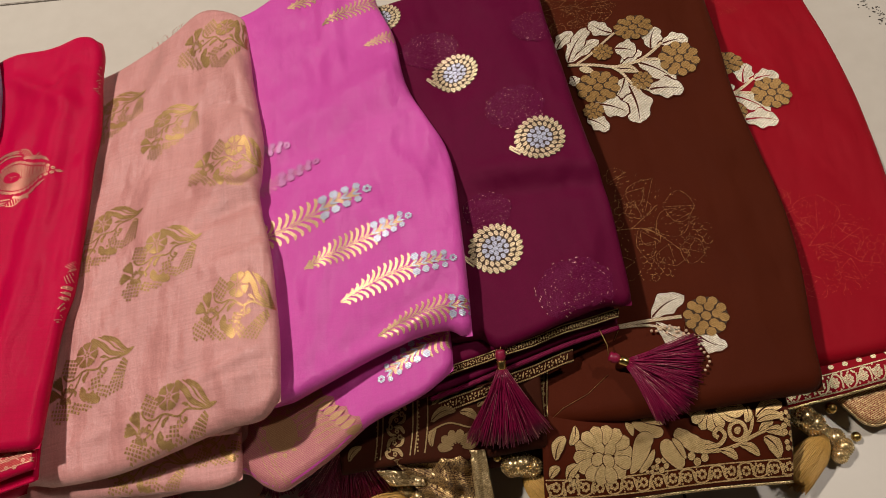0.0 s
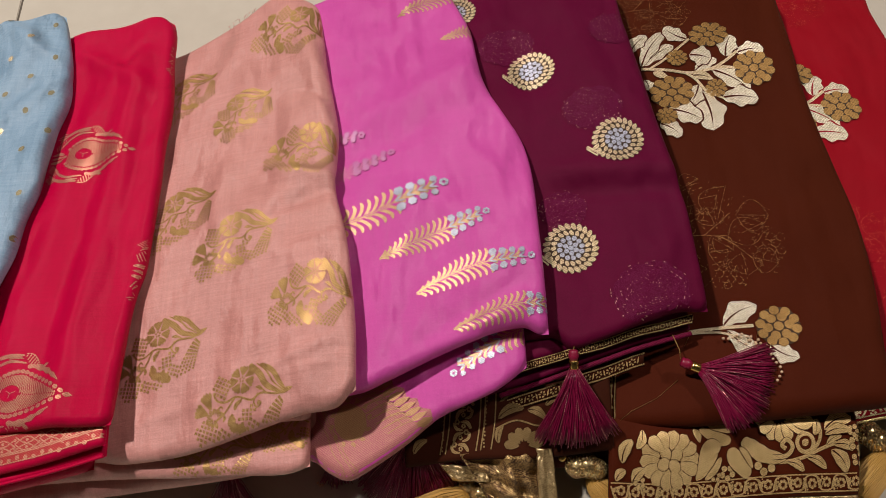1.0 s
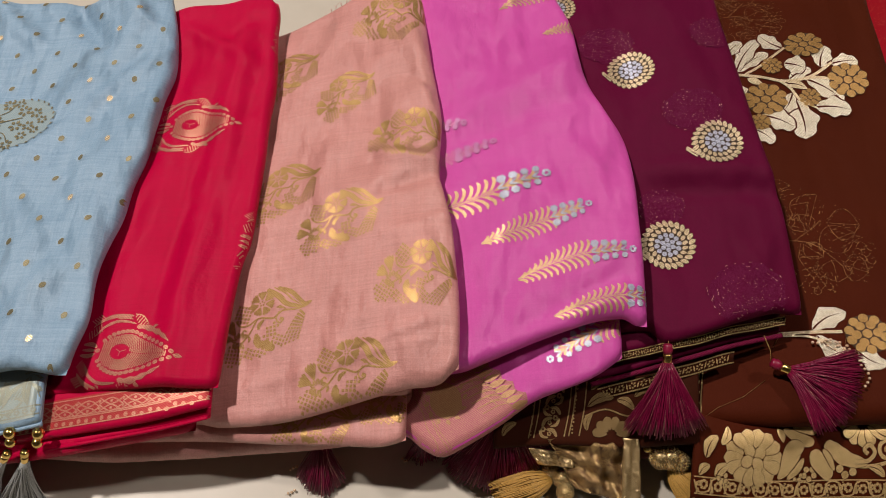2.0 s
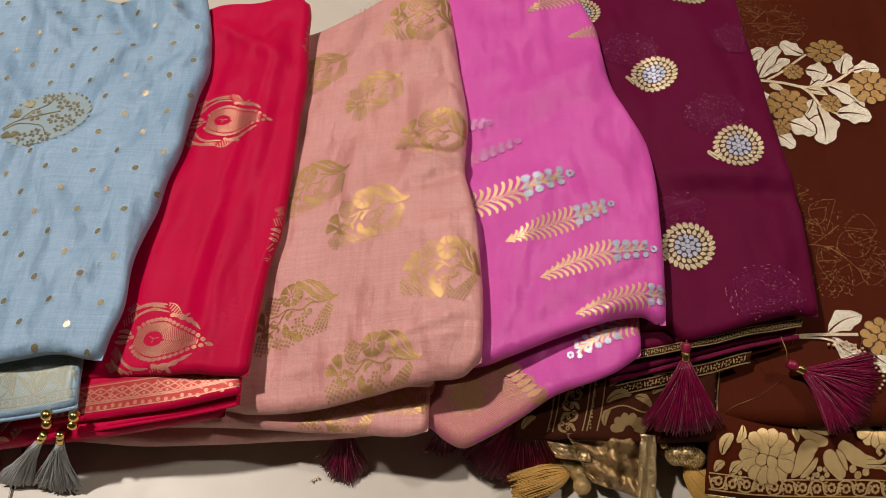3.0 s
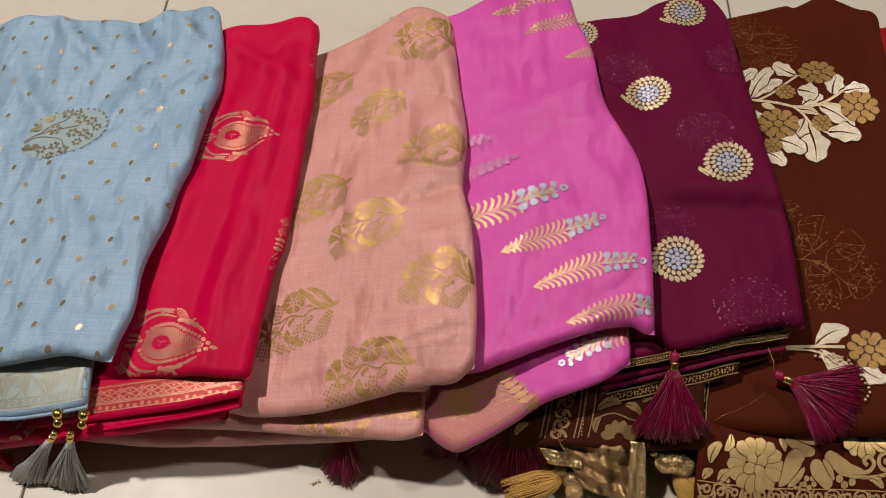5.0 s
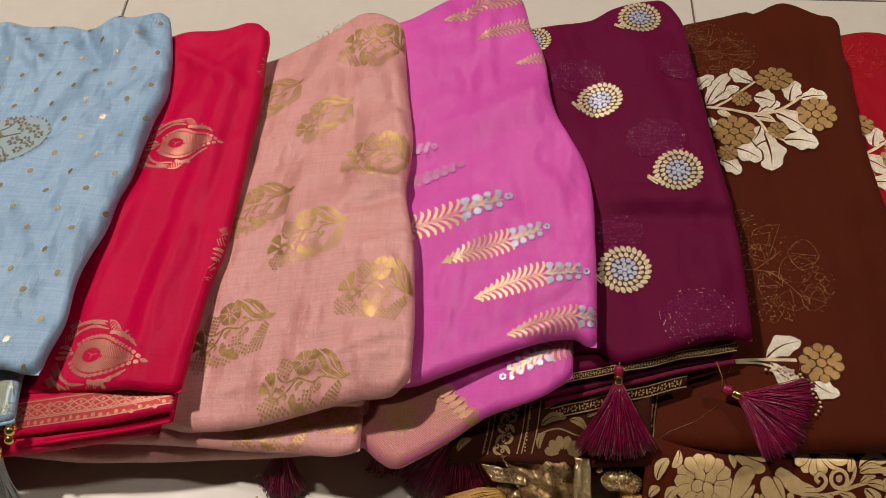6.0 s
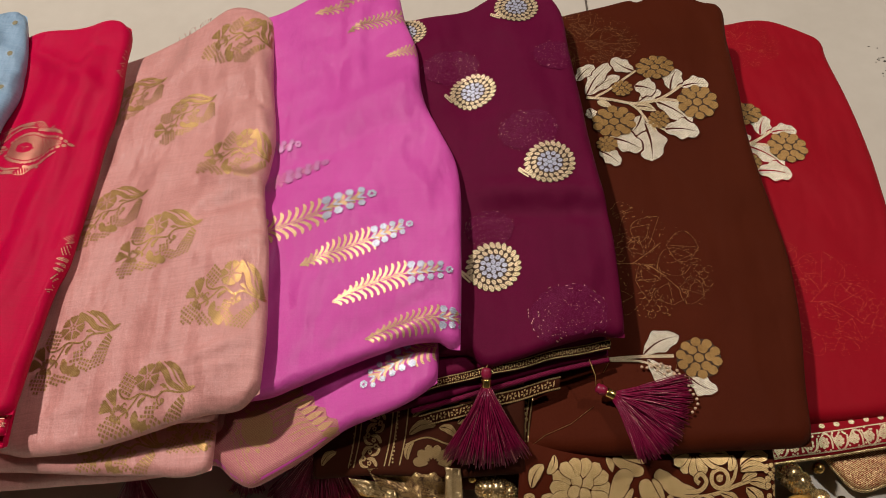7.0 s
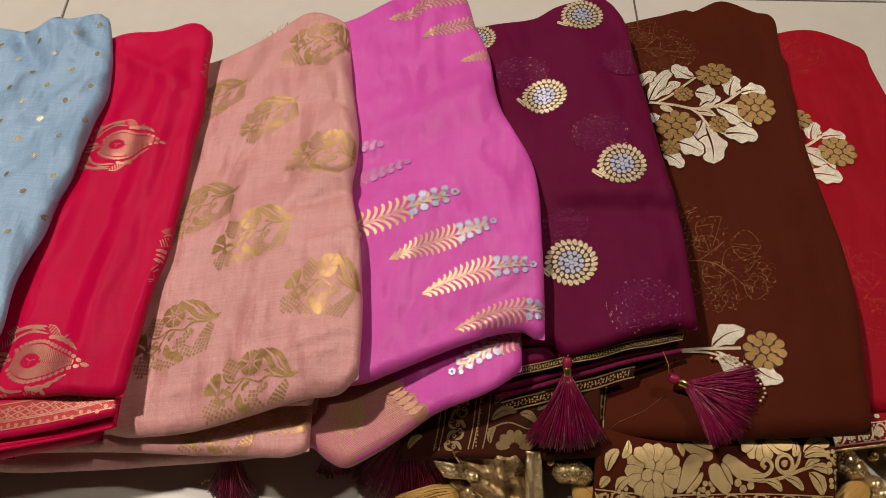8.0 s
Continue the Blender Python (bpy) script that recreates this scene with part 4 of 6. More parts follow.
def feather(fold, a, b, parent, bow=0.0, gold=0.62, silver=True, wide=0.115, mat=None):
    """An ear of curved barbs that sweep towards the tip, ending in pairs of silver rosettes."""
    g = Pen(fold, *a, *b)
    s = Pen(fold, *a, *b, 0.0010)
    arc = lambda u: bow * math.sin(math.pi * u)
    half = lambda u: wide * (0.30 + 0.78 * math.sin(min(1.0, 0.06 + u * 2.2) * 1.5708)) * (1.0 - 0.34 * max(0.0, u - 0.55) / 0.45)
    n = 17
    last = 0.90
    g.stroke([(last * i / 10, arc(last * i / 10)) for i in range(11)], 0.008, False, 2)
    for i in range(n):
        u = -0.01 + last * i / n
        w = half(u + 0.03)
        for sg in (1, -1):
            v0 = arc(u)
            if silver and u > gold:
                w *= 0.62
            g.ribbon([(u, v0 + 0.004 * sg), (u + 0.045, v0 + sg * w * 0.32), (u + 0.072, v0 + sg * w * 0.68), (u + 0.066, v0 + sg * w)], 0.0245, 0.62, 0.55, 4)
            g.stroke([(u + 0.030, v0 + sg * w * 0.08), (u + 0.066, v0 + sg * w * 0.40)], 0.007)
            if i % 2 == 0:
                g.disc(u + 0.050, v0 + sg * w * 0.13, 0.008, 0.006, 6)
    m = g.done("motif", mat or ROSE, parent, "rose gold woven feather spray", "stuff")
    if silver:
        count = 5 if gold < 0.6 else 4
        step = (0.94 - gold) / count
        for k in range(count):
            u = gold + 0.055 + k * step
            w = half(u) * 0.60
            for sg in (1, -1):
                s.flower(u + 0.012 * sg, arc(u) + sg * w, 0.036 - 0.003 * k, 6, 0.22, k + sg)
                s.disc(u + 0.012 * sg, arc(u) + sg * w, 0.013, None, 6)
                s.leaf(u - 0.035, arc(u), u + 0.03, arc(u) + sg * w * 0.45, 0.016)
        s.flower(0.985, 0.0, 0.034, 6, 0.25)
        s.done("silver_tip", SILVER if mat is not FAINT else FAINT_SILVER, m or parent, "silver woven tip", "stuff")
    return m


def medallion(fold, a, b, parent):
    """Root: the middle; tip: the rim."""
    ground = Pen(fold, *a, *b, 0.0004)
    ground.disc(0, 0, 0.95, 0.95, 36, 0.0, 0.01, 5)
    g = Pen(fold, *a, *b, 0.0008)
    for r, rr, count, w in ((0.745, 0.255, 25, 0.175), (0.520, 0.205, 19, 0.150)):
        for i in range(count):
            t = 6.2832 * i / count
            g.leaf(r * math.cos(t), r * math.sin(t), (r + rr) * math.cos(t + 0.20), (r + rr) * math.sin(t + 0.20), w, 0.06, 0.0, 6, 0.0, 0.5, 0.45)
    g.stroke([(-0.62, -0.62), (-0.88, -0.40), (-1.18, -0.16)], 0.10)
    g.stroke([(-0.82, -0.62), (-1.02, -0.42), (-1.20, -0.24)], 0.07)
    m = g.done("motif", GOLD, parent, "gold wreath medallion with silver centre", "stuff")
    ground.done("wreath_ground", SHADE_THREAD, m or parent, "dark bronze woven ground")
    s = Pen(fold, *a, *b, 0.0009)
    for r, k, q in ((0.0, 1, 0.105), (0.20, 6, 0.104), (0.40, 12, 0.104)):
        for i in range(k):
            t = 6.2832 * i / k + r * 3
            s.disc(r * math.cos(t), r * math.sin(t), q, q * 0.92, 7, t, 0.05)
    s.done("silver_centre", SILVER, m or parent, "silver woven centre", "stuff")


def ghost(fold, a, b, parent, mat, seed, squash=0.75):
    """The reverse of a medallion showing through: a faint patch with broken rings and glinting specks."""
    rnd = random.Random(seed)
    g = Pen(fold, *a, *b, 0.0005)
    g.disc(0, 0, 1.0, squash, 40, 0.0, 0.04, 8)
    patch = g.done("reverse_motif", mat, parent, "faint reverse of a woven motif")
    p = Pen(fold, *a, *b, 0.0007)
    for i in range(170):
        r = rnd.choice((0.30, 0.45, 0.62, 0.80, 0.97)) + rnd.uniform(-0.09, 0.09)
        t = rnd.uniform(0, 6.2832)
        ln = rnd.choice((0.02, 0.03, 0.07))
        q = lambda k: (r * math.cos(t + k), squash * r * math.sin(t + k))
        p.stroke([q(0.0), q(ln)], rnd.uniform(0.010, 0.022))
    p.done("loose_metal_thread", FLECK, patch or parent, "glinting broken threads", "stuff")
    return patch


BOUQUET_LEAVES = ((60, 330, 218, 208, 58), (50, 335, 168, 125, 66), (-10, 250, 72, 148, 60), (288, 172, 165, 100, 74), (300, 265, 412, 285, 92),
                  (330, 350, 442, 282, 52), (490, 268, 520, 143, 82), (548, 244, 690, 212, 72), (420, 345, 618, 442, 80), (470, 490, 655, 488, 92),
                  (362, 455, 422, 668, 118), (350, 425, 300, 532, 68), (190, 565, 368, 612, 94), (150, 645, 262, 708, 66), (70, 410, 95, 465, 44))


def one_leaf(fold, a, b, parent, rank, rim, u0, v0, u1, v1, w, *rest):
    """A leaf lying over the ones before it, with a thin rim of bare ground cloth."""
    e = Pen(fold, *a, *b, 0.0003 + 0.00016 * (rank % 5))
    e.leaf(u0, v0, u1 + (u1 - u0) * 0.05, v1 + (v1 - v0) * 0.05, w + 0.018, rest[0], 0.0, *rest[2:])
    e.done("leaf_rim", rim, parent)
    p = Pen(fold, *a, *b, 0.0004 + 0.00016 * (rank % 5))
    p.leaf(u0, v0, u1, v1, w, *rest)
    return p.done("leaf", CREAM, parent)


def one_berry(fold, a, b, parent, u, v, ru, rv, turn=0.2, lift=0.0015):
    p = Pen(fold, *a, *b, lift)
    p.berry(u, v, ru, rv, turn)
    ob = p.done("berry", BERRY, parent, "", "stuff")
    if ob:
        g = Pen(fold, *a, *b, lift - 0.0003)
        g.disc(u, v, ru * 1.04, rv * 1.04, 16, turn, 0.03, 3)
        g.done("outline", SHADE_THREAD, parent)


def bouquet(fold, a, b, parent):
    """Leaves, berries and stems on a unit of the bouquet's width."""
    q = lambda x, y: ((x - 55) / 680, -(y - 350) / 680 * 1.13)
    stems = Pen(fold, *a, *b, 0.0013)
    stems.stroke([q(50, 350), q(180, 355), q(300, 366), q(410, 342), q(480, 300), q(548, 238)], 0.024)
    stems.stroke([q(280, 366), q(335, 400), q(380, 450), q(430, 500)], 0.022)
    stems.stroke([q(100, 345), q(165, 300), q(230, 238), q(300, 172)], 0.020)
    stems.stroke([q(390, 450), q(440, 480), q(480, 495)], 0.016)
    stems.stroke([q(410, 345), q(470, 330), q(540, 330)], 0.024)
    stems.leaf(*q(110, 370), *q(190, 392), 0.06)
    stems.leaf(*q(315, 380), *q(425, 396), 0.07, 0.1, 0.1)
    m = stems.done("motif", GOLD, parent, "embroidered bouquet with pale leaves and bronze berries")
    rim = BROWN if fold == "brown" else RED
    for rank, (x0, y0, x1, y1, w) in enumerate(BOUQUET_LEAVES):
        one_leaf(fold, a, b, m, rank, rim, *q(x0, y0), *q(x1, y1), w / 525, 0.07, 0.06, 16, 0.15, 0.55, 0.6)
    for x, y, rx, ry in ((400, 145, 96, 66), (635, 325, 100, 86), (210, 475, 108, 80), (235, 285, 52, 42), (440, 442, 52, 44), (185, 605, 52, 42)):
        u, v = q(x, y)
        one_berry(fold, a, b, m, u, v, rx / 680, ry / 680 * 1.13)


def sprig(fold, a, b, parent):
    s = Pen(fold, *a, *b, 0.0007)
    s.stroke([(-0.1, 0.0), (0.2, 0.04), (0.55, 0.08)], 0.035)
    s.stroke([(-0.1, -0.02), (0.2, -0.01), (0.4, -0.06)], 0.025)
    m = s.done("motif", GOLD, parent, "embroidered sprig with pale leaves and a berry")
    one_leaf(fold, a, b, m, 0, BROWN, 0.24, 0.07, 0.60, 0.31, 0.24, 0.1, 0.05, 14, 0.12, 0.55)
    one_leaf(fold, a, b, m, 1, BROWN, 0.28, 0.02, 0.62, -0.20, 0.20, -0.1, 0.05, 14, 0.12, 0.55)
    one_leaf(fold, a, b, m, 2, BROWN, 0.70, -0.13, 0.99, -0.25, 0.20, -0.1, 0.05, 14, 0.15, 0.5)
    one_berry(fold, a, b, m, 0.80, 0.075, 0.215, 0.205)


def ghost_bouquet(fold, a, b, parent, mat, seed, cells=True):
    """The bouquet's reverse: thin broken outlines of leaves and berries in dull thread."""
    rnd = random.Random(seed)
    q = lambda x, y: ((x - 55) / 680, (y - 350) / 680 * 1.13)
    p = Pen(fold, *a, *b, 0.0003)
    for x0, y0, x1, y1, w in BOUQUET_LEAVES:
        (u0, v0), (u1, v1) = q(x0, y0), q(x1, y1)
        ln = math.hypot(u1 - u0, v1 - v0)
        nu, nv = -(v1 - v0) / ln, (u1 - u0) / ln
        for k in (-1, 0, 1):
            h = k * w / 1150
            line = [(u0 + (u1 - u0) * s + nu * h * 2 * math.sin(math.pi * s) ** 0.8, v0 + (v1 - v0) * s + nv * h * 2 * math.sin(math.pi * s) ** 0.8) for s in (0.0, 0.2, 0.4, 0.6, 0.8, 1.0)]
            for c in (0, 2):
                if rnd.random() < 0.8:
                    p.stroke(line[c:c + 4], rnd.uniform(0.004, 0.007), False, 3)
        for i in range(8):
            s, t = rnd.random(), rnd.uniform(-1, 1) * w / 750
            u, v = u0 + (u1 - u0) * s + nu * t, v0 + (v1 - v0) * s + nv * t
            p.stroke([(u, v), (u + (u1 - u0) / ln * 0.03, v + (v1 - v0) / ln * 0.03)], 0.009)
    p.stroke([q(50, 350), q(300, 366), q(410, 342), q(548, 238)], 0.010)
    p.stroke([q(280, 366), q(380, 450), q(430, 500)], 0.010)
    for x, y, r in ((400, 145, 80), (635, 325, 94), (210, 475, 94)):
        u, v = q(x, y)
        for i in range(13):
            k, t = (0, 0) if i == 12 else ((0.5, i * 1.0472) if i < 6 else (0.95, i * 1.0472 + 0.5))
            cu, cv = u + r / 680 * k * math.cos(t), v + r / 680 * k * math.sin(t)
            for c in range(9):
                if rnd.random() < 0.6:
                    q0, q1 = 0.698 * c, 0.698 * (c + 0.9)
                    p.stroke([(cu + r / 680 * 0.27 * math.cos(q0), cv + r / 680 * 0.27 * math.sin(q0)), (cu + r / 680 * 0.27 * math.cos(q1), cv + r / 680 * 0.27 * math.sin(q1))], 0.007)
    for i in range(170):
        r, t = math.sqrt(rnd.random()), rnd.uniform(0, 6.2832)
        p.disc(0.5 + 0.5 * r * math.cos(t), 0.48 * r * math.sin(t), 0.006, None, 5)
    return p.done("reverse_motif", mat, parent, "faint reverse of a woven bouquet", "stuff")


def drop_cluster(fold, a, b, parent):
    """A leafy oval of small outlined flowers in dull gold on a pale grey ground."""
    g = Pen(fold, *a, *b, 0.0004)
    g.disc(0.54, 0.01, 0.53, 0.40, 64, 0.12, 0.04, 20)
    ground = g.done("ground_weave", BLUEGROUND, parent, "pale grey woven ground of a motif")
    p = Pen(fold, *a, *b, 0.0009)
    blooms = ((0.39, 0.11, 0.095), (0.53, 0.34, 0.085), (0.72, 0.20, 0.085), (0.63, -0.01, 0.085), (0.86, 0.13, 0.080), (0.57, -0.31, 0.080), (0.27, -0.21, 0.075),
              (0.78, -0.05, 0.075), (0.43, -0.19, 0.075), (0.72, -0.20, 0.070), (0.94, 0.00, 0.065), (0.40, -0.35, 0.065), (0.66, 0.33, 0.065), (0.86, -0.14, 0.060))
    for k, (u, v, r) in enumerate(blooms):
        for i in range(6):
            t = 1.0472 * i + k * 0.7
            p.leaf(u + r * 0.30 * math.cos(t), v + r * 0.30 * math.sin(t), u + r * math.cos(t), v + r * math.sin(t), r * 0.48, 0, 0, 6, 0, 0.55, 0.6)
    p.stroke([(0.0, 0.0), (0.16, 0.07), (0.30, 0.09), (0.52, 0.10), (0.70, 0.10)], 0.014)
    p.stroke([(0.02, -0.03), (0.18, 0.03), (0.36, -0.02), (0.50, -0.10), (0.56, -0.24)], 0.011)
    p.stroke([(0.20, 0.07), (0.34, 0.18), (0.52, 0.24), (0.58, 0.30)], 0.010)
    for u, v, t in ((0.20, 0.13, 2.2), (0.34, 0.24, 2.0), (0.08, -0.06, 4.4), (0.16, -0.08, 4.9)):
        for i in range(6):
            p.leaf(u, v, u + 0.115 * math.cos(t + 0.28 * (i - 2.5)), v + 0.115 * math.sin(t + 0.28 * (i - 2.5)), 0.026, n=5)
    for i in range(26):
        t = -2.3 + 5.0 * i / 25
        u, v = 0.56 + 0.50 * math.cos(t), 0.01 + 0.385 * math.sin(t)
        p.leaf(u, v, u + 0.045 * math.cos(t + 0.9), v + 0.045 * math.sin(t + 0.9), 0.020, n=4)
    return p.done("motif", DULLGOLD, ground or parent, "dull gold woven flower spray", "stuff")


for a, b in (((-0.1562, 0.3370), (-0.1260, 0.3674)), ((-0.1600, 0.2215), (-0.1153, 0.2413)), ((-0.1520, 0.1130), (-0.1029, 0.1213)),
             ((-0.1130, 0.2990), (-0.0710, 0.2940)), ((-0.1045, 0.1787), (-0.0620, 0.1781)), ((-0.1290, 0.4275), (-0.0845, 0.4137)),
             ((-0.2080, 0.3690), (-0.1734, 0.3981)), ((-0.2030, 0.2520), (-0.1629, 0.2765)), ((-0.2090, 0.1500), (-0.1618, 0.1697))):
    peach_motif("peach", a, b, SAREE["peach"], 1.28 if abs(a[1] - b[1]) < 0.016 and a[1] > 0.15 else 1.0)
peach_motif("peach_second", (-0.1740, 0.0960), (-0.1300, 0.1010), SAREE["peach"])
peach_motif("peach_second", (-0.1160, 0.1080), (-0.0760, 0.1130), SAREE["peach"])
for a, b in (((-0.2654, 0.3248), (-0.2267, 0.3212)), ((-0.2845, 0.1381), (-0.2429, 0.1310)), ((-0.1845, 0.2160), (-0.1440, 0.2130)), ((-0.1800, 0.4180), (-0.1400, 0.4150))):
    crimson_motif("crimson", a, b, SAREE["crimson"])
crimson_motif("crimson_low", (-0.3740, 0.0790), (-0.3420, 0.0841), SAREE["crimson"])
for a, b, bow, silver, mat in (((-0.0964, 0.2322), (0.0030, 0.2620), 0.0, True, ROSE), ((-0.0444, 0.2094), (0.0292, 0.2337), 0.0, True, ROSE), ((-0.0209, 0.1817), (0.0554, 0.1978), 0.07, True, ROSE),
                               ((0.0014, 0.1550), (0.0745, 0.1640), 0.07, True, ROSE), ((-0.1150, 0.2658), (-0.0330, 0.2970), 0.0, True, FAINT), ((-0.1332, 0.3109), (-0.0544, 0.3150), 0.0, True, FAINT),
                               ((-0.0535, 0.4546), (0.0266, 0.4736), 0.04, False, ROSE), ((-0.0247, 0.4252), (0.0445, 0.4438), 0.05, False, ROSE), ((0.0072, 0.3941), (0.0655, 0.4033), 0.03, False, ROSE)):
    feather("pink", a, b, SAREE["pink"], bow, 0.62, silver, 0.115 if mat is ROSE else 0.07, mat)
feather("pink_second", (0.0700, 0.1640), (-0.0014, 0.1332), SAREE["pink"], -0.05, 0.50, True, 0.125)
for a, b in (((0.0736, 0.3622), (0.0912, 0.3600)), ((0.1256, 0.2870), (0.1438, 0.2865)), ((0.0844, 0.2120), (0.1032, 0.2110)), ((0.1105, 0.4482), (0.1284, 0.4501)), ((0.0218, 0.4347), (0.0381, 0.4343))):
    medallion("wine", a, b, SAREE["wine"])
for i, (a, b) in enumerate((((0.057, 0.3897), (0.0785, 0.3889)), ((0.1125, 0.3168), (0.1335, 0.3150)), ((0.0825, 0.2416), (0.0990, 0.2400)), ((0.1314, 0.1731), (0.1565, 0.1764)), ((0.1384, 0.3915), (0.1566, 0.3939)))):
    ghost("wine", a, b, SAREE["wine"], GHOST_WINE, i, 0.85)
bouquet("brown", (0.1658, 0.3775), (0.2641, 0.3608), SAREE["brown"])
bouquet("red", (0.2502, 0.3734), (0.3521, 0.3548), SAREE["red"])
sprig("brown", (0.1693, 0.1586), (0.233, 0.1502), SAREE["brown"])
ghost_bouquet("brown", (0.1592, 0.2319), (0.2395, 0.2199), SAREE["brown"], GHOST_BROWN, 1)
ghost_bouquet("brown", (0.1467, 0.4379), (0.2133, 0.4375), SAREE["brown"], GHOST_BROWN, 2, False)
ghost_bouquet("red", (0.2961, 0.2165), (0.3829, 0.2164), SAREE["red"], GHOST_RED, 3)
ghost_bouquet("red", (0.2943, 0.4802), (0.3572, 0.4837), SAREE["red"], GHOST_RED, 4, False)
drop_cluster("blue", (-0.4456, 0.3212), (-0.3781, 0.3329), SAREE["blue"])
drop_cluster("blue", (-0.3100, 0.1830), (-0.2456, 0.1980), SAREE["blue"])


def blue_dots():
    """Small woven gold spots in staggered rows, each in a patch of paler, pulled weave."""
    rnd = random.Random(8)
    halo = Pen("blue", 0, 0, 1, 0, 0.00022)
    for k in range(-2, 17):
        x0 = -0.6576 + 0.0021 * min(k, 8) + (0.0178 if k % 2 else 0.0)
        for m in range(12):
            x = x0 + 0.0356 * m + rnd.uniform(-0.0012, 0.0012)
            y = 0.426 - 0.0187 * k - 0.056 * (x + 0.42) + rnd.uniform(-0.001, 0.001)
            if not FOLDS["blue"].inside(x, y) or ((x + 0.412) / 0.040) ** 2 + ((y - 0.329) / 0.031) ** 2 < 1:
                continue
            turn = rnd.uniform(0.4, 1.1)
            halo.disc(x, y, 0.0040, 0.0034, 14, turn, 0.10, 2)
            p = Pen("blue", x, y, x + 0.0024, y + 0.0006, 0.0005)
            p.disc(0, 0, 1.05, 0.80, 12, turn, 0.05)
            p.done("dot", GOLD if rnd.random() < 0.22 else DULLGOLD, SAREE["blue"])
    halo.done("dot_surround", BLUEHALO, SAREE["blue"], "paler weave round the gold dots", "stuff")


blue_dots()


# ---------------------------------------------------------------- woven borders


def strip_band(fold, x0, x1, d0, d1, mat, owner, name, label, lift=0.0003, n=60):
    """A woven band along a fold's front edge, from d0 to d1 behind it."""
    f = FOLDS[fold]
    bm = bmesh.new()
    grid = []
    for i in range(n + 1):
        x = x0 + (x1 - x0) * i / n
        line = []
        for j in range(9):
            y = f.front(x) + d0 + (d1 - d0) * j / 8
            line.append(bm.verts.new((x, y, f.top(x, y) + lift)))
        grid.append(line)
    for i in range(n):
        for j in range(8):
            bm.faces.new((grid[i][j], grid[i + 1][j], grid[i + 1][j + 1], grid[i][j + 1]))
    return part(name, bm, mat, SAREE[owner], label)


def small_border(fold, x0, x1, d, high, mat, owner, name, label):
    """A narrow border: two lines, a row of lozenges and a row of drops."""
    step = high * 0.9
    x = x0
    k = Pen(fold, 0, 0, 1, 0, 0.0006)
    f = FOLDS[fold]
    line = lambda q, off, w: k.stroke([(x0 + (x1 - x0) * i / 16, f.front(x0 + (x1 - x0) * i / 16) + off) for i in range(17)], w, False, 3)
    for off in (0.02, 0.30, 0.36, 0.97):
        line(x0, d + high * off, high * 0.045)
    while x < x1:
        y = f.front(x) + d
        for s in (0.50, 0.75):
            k.stroke([(x, y + high * (s - 0.12)), (x + step * 0.5, y + high * (s + 0.12)), (x + step, y + high * (s - 0.12))], high * 0.05, False, 3)
            k.stroke([(x, y + high * (s + 0.12)), (x + step * 0.5, y + high * (s - 0.12)), (x + step, y + high * (s + 0.12))], high * 0.05, False, 3)
            k.disc(x + step * 0.5, y + high * s, high * 0.06, None, 6)
            k.disc(x, y + high * s, high * 0.06, None, 6)
        for j in range(3):
            k.disc(x + step * (j + 0.5) / 3, y + high * 0.16, high * 0.085, None, 7)
        x += step
    return k.done(name, mat, SAREE[owner], label, "stuff")


strip_band("crimson_border", -0.36, -0.2225, 0.004, 0.023, zari("crimson_gold_weave", (0.46, 0.10, 0.06), (0.42, 0.02, 0.03), 0.45, 0.35, 2200.0, (0.44, 0.008, 0.03), 0.5), "crimson", "border_weave", "copper red woven band")
small_border("crimson_border", -0.36, -0.2230, 0.004, 0.018, COPPER, "crimson", "border_pattern", "copper gold lozenge pattern")
strip_band("blue_border", -0.55, -0.3325, 0.003, 0.040, BLUEGOLD, "blue", "border_weave", "grey gold woven band")


def blue_border():
    k = Pen("blue_border", 0, 0, 1, 0, 0.0006)
    f = FOLDS["blue_border"]
    x = -0.55
    i = 0
    while x < -0.335:
        y = f.front(x) + 0.022
        sg = 1 if i % 2 else -1
        k.leaf(x, y - 0.010 * sg, x + 0.020, y + 0.010 * sg, 0.009, 0.15, 0.36, 9)
        k.leaf(x + 0.004, y - 0.010 * sg, x + 0.005, y + 0.010 * sg, 0.006, -0.1, 0.10, 7)
        k.stroke([(x, y - 0.011 * sg), (x + 0.010, y - 0.012 * sg), (x + 0.018, y - 0.004 * sg), (x + 0.013, y - 0.002 * sg)], 0.0014)
        for j in range(5):
            k.stroke([(x + 0.009 + 0.002 * j, y - 0.003 * sg), (x + 0.012 + 0.002 * j, y + 0.004 * sg)], 0.0007)
        x += 0.017
        i += 1
    for off in (0.005, 0.0105):
        k.stroke([(-0.55 + 0.217 * j / 16, f.front(-0.55 + 0.217 * j / 16) + off) for j in range(17)], 0.0010, False, 3)
    x = -0.55
    while x < -0.335:
        k.flower(x, f.front(x) + 0.0077, 0.0020, 5)
        x += 0.0052
    k.done("border_pattern", GREYGOLD, SAREE["blue"], "dull gold leaf pattern", "stuff")


blue_border()


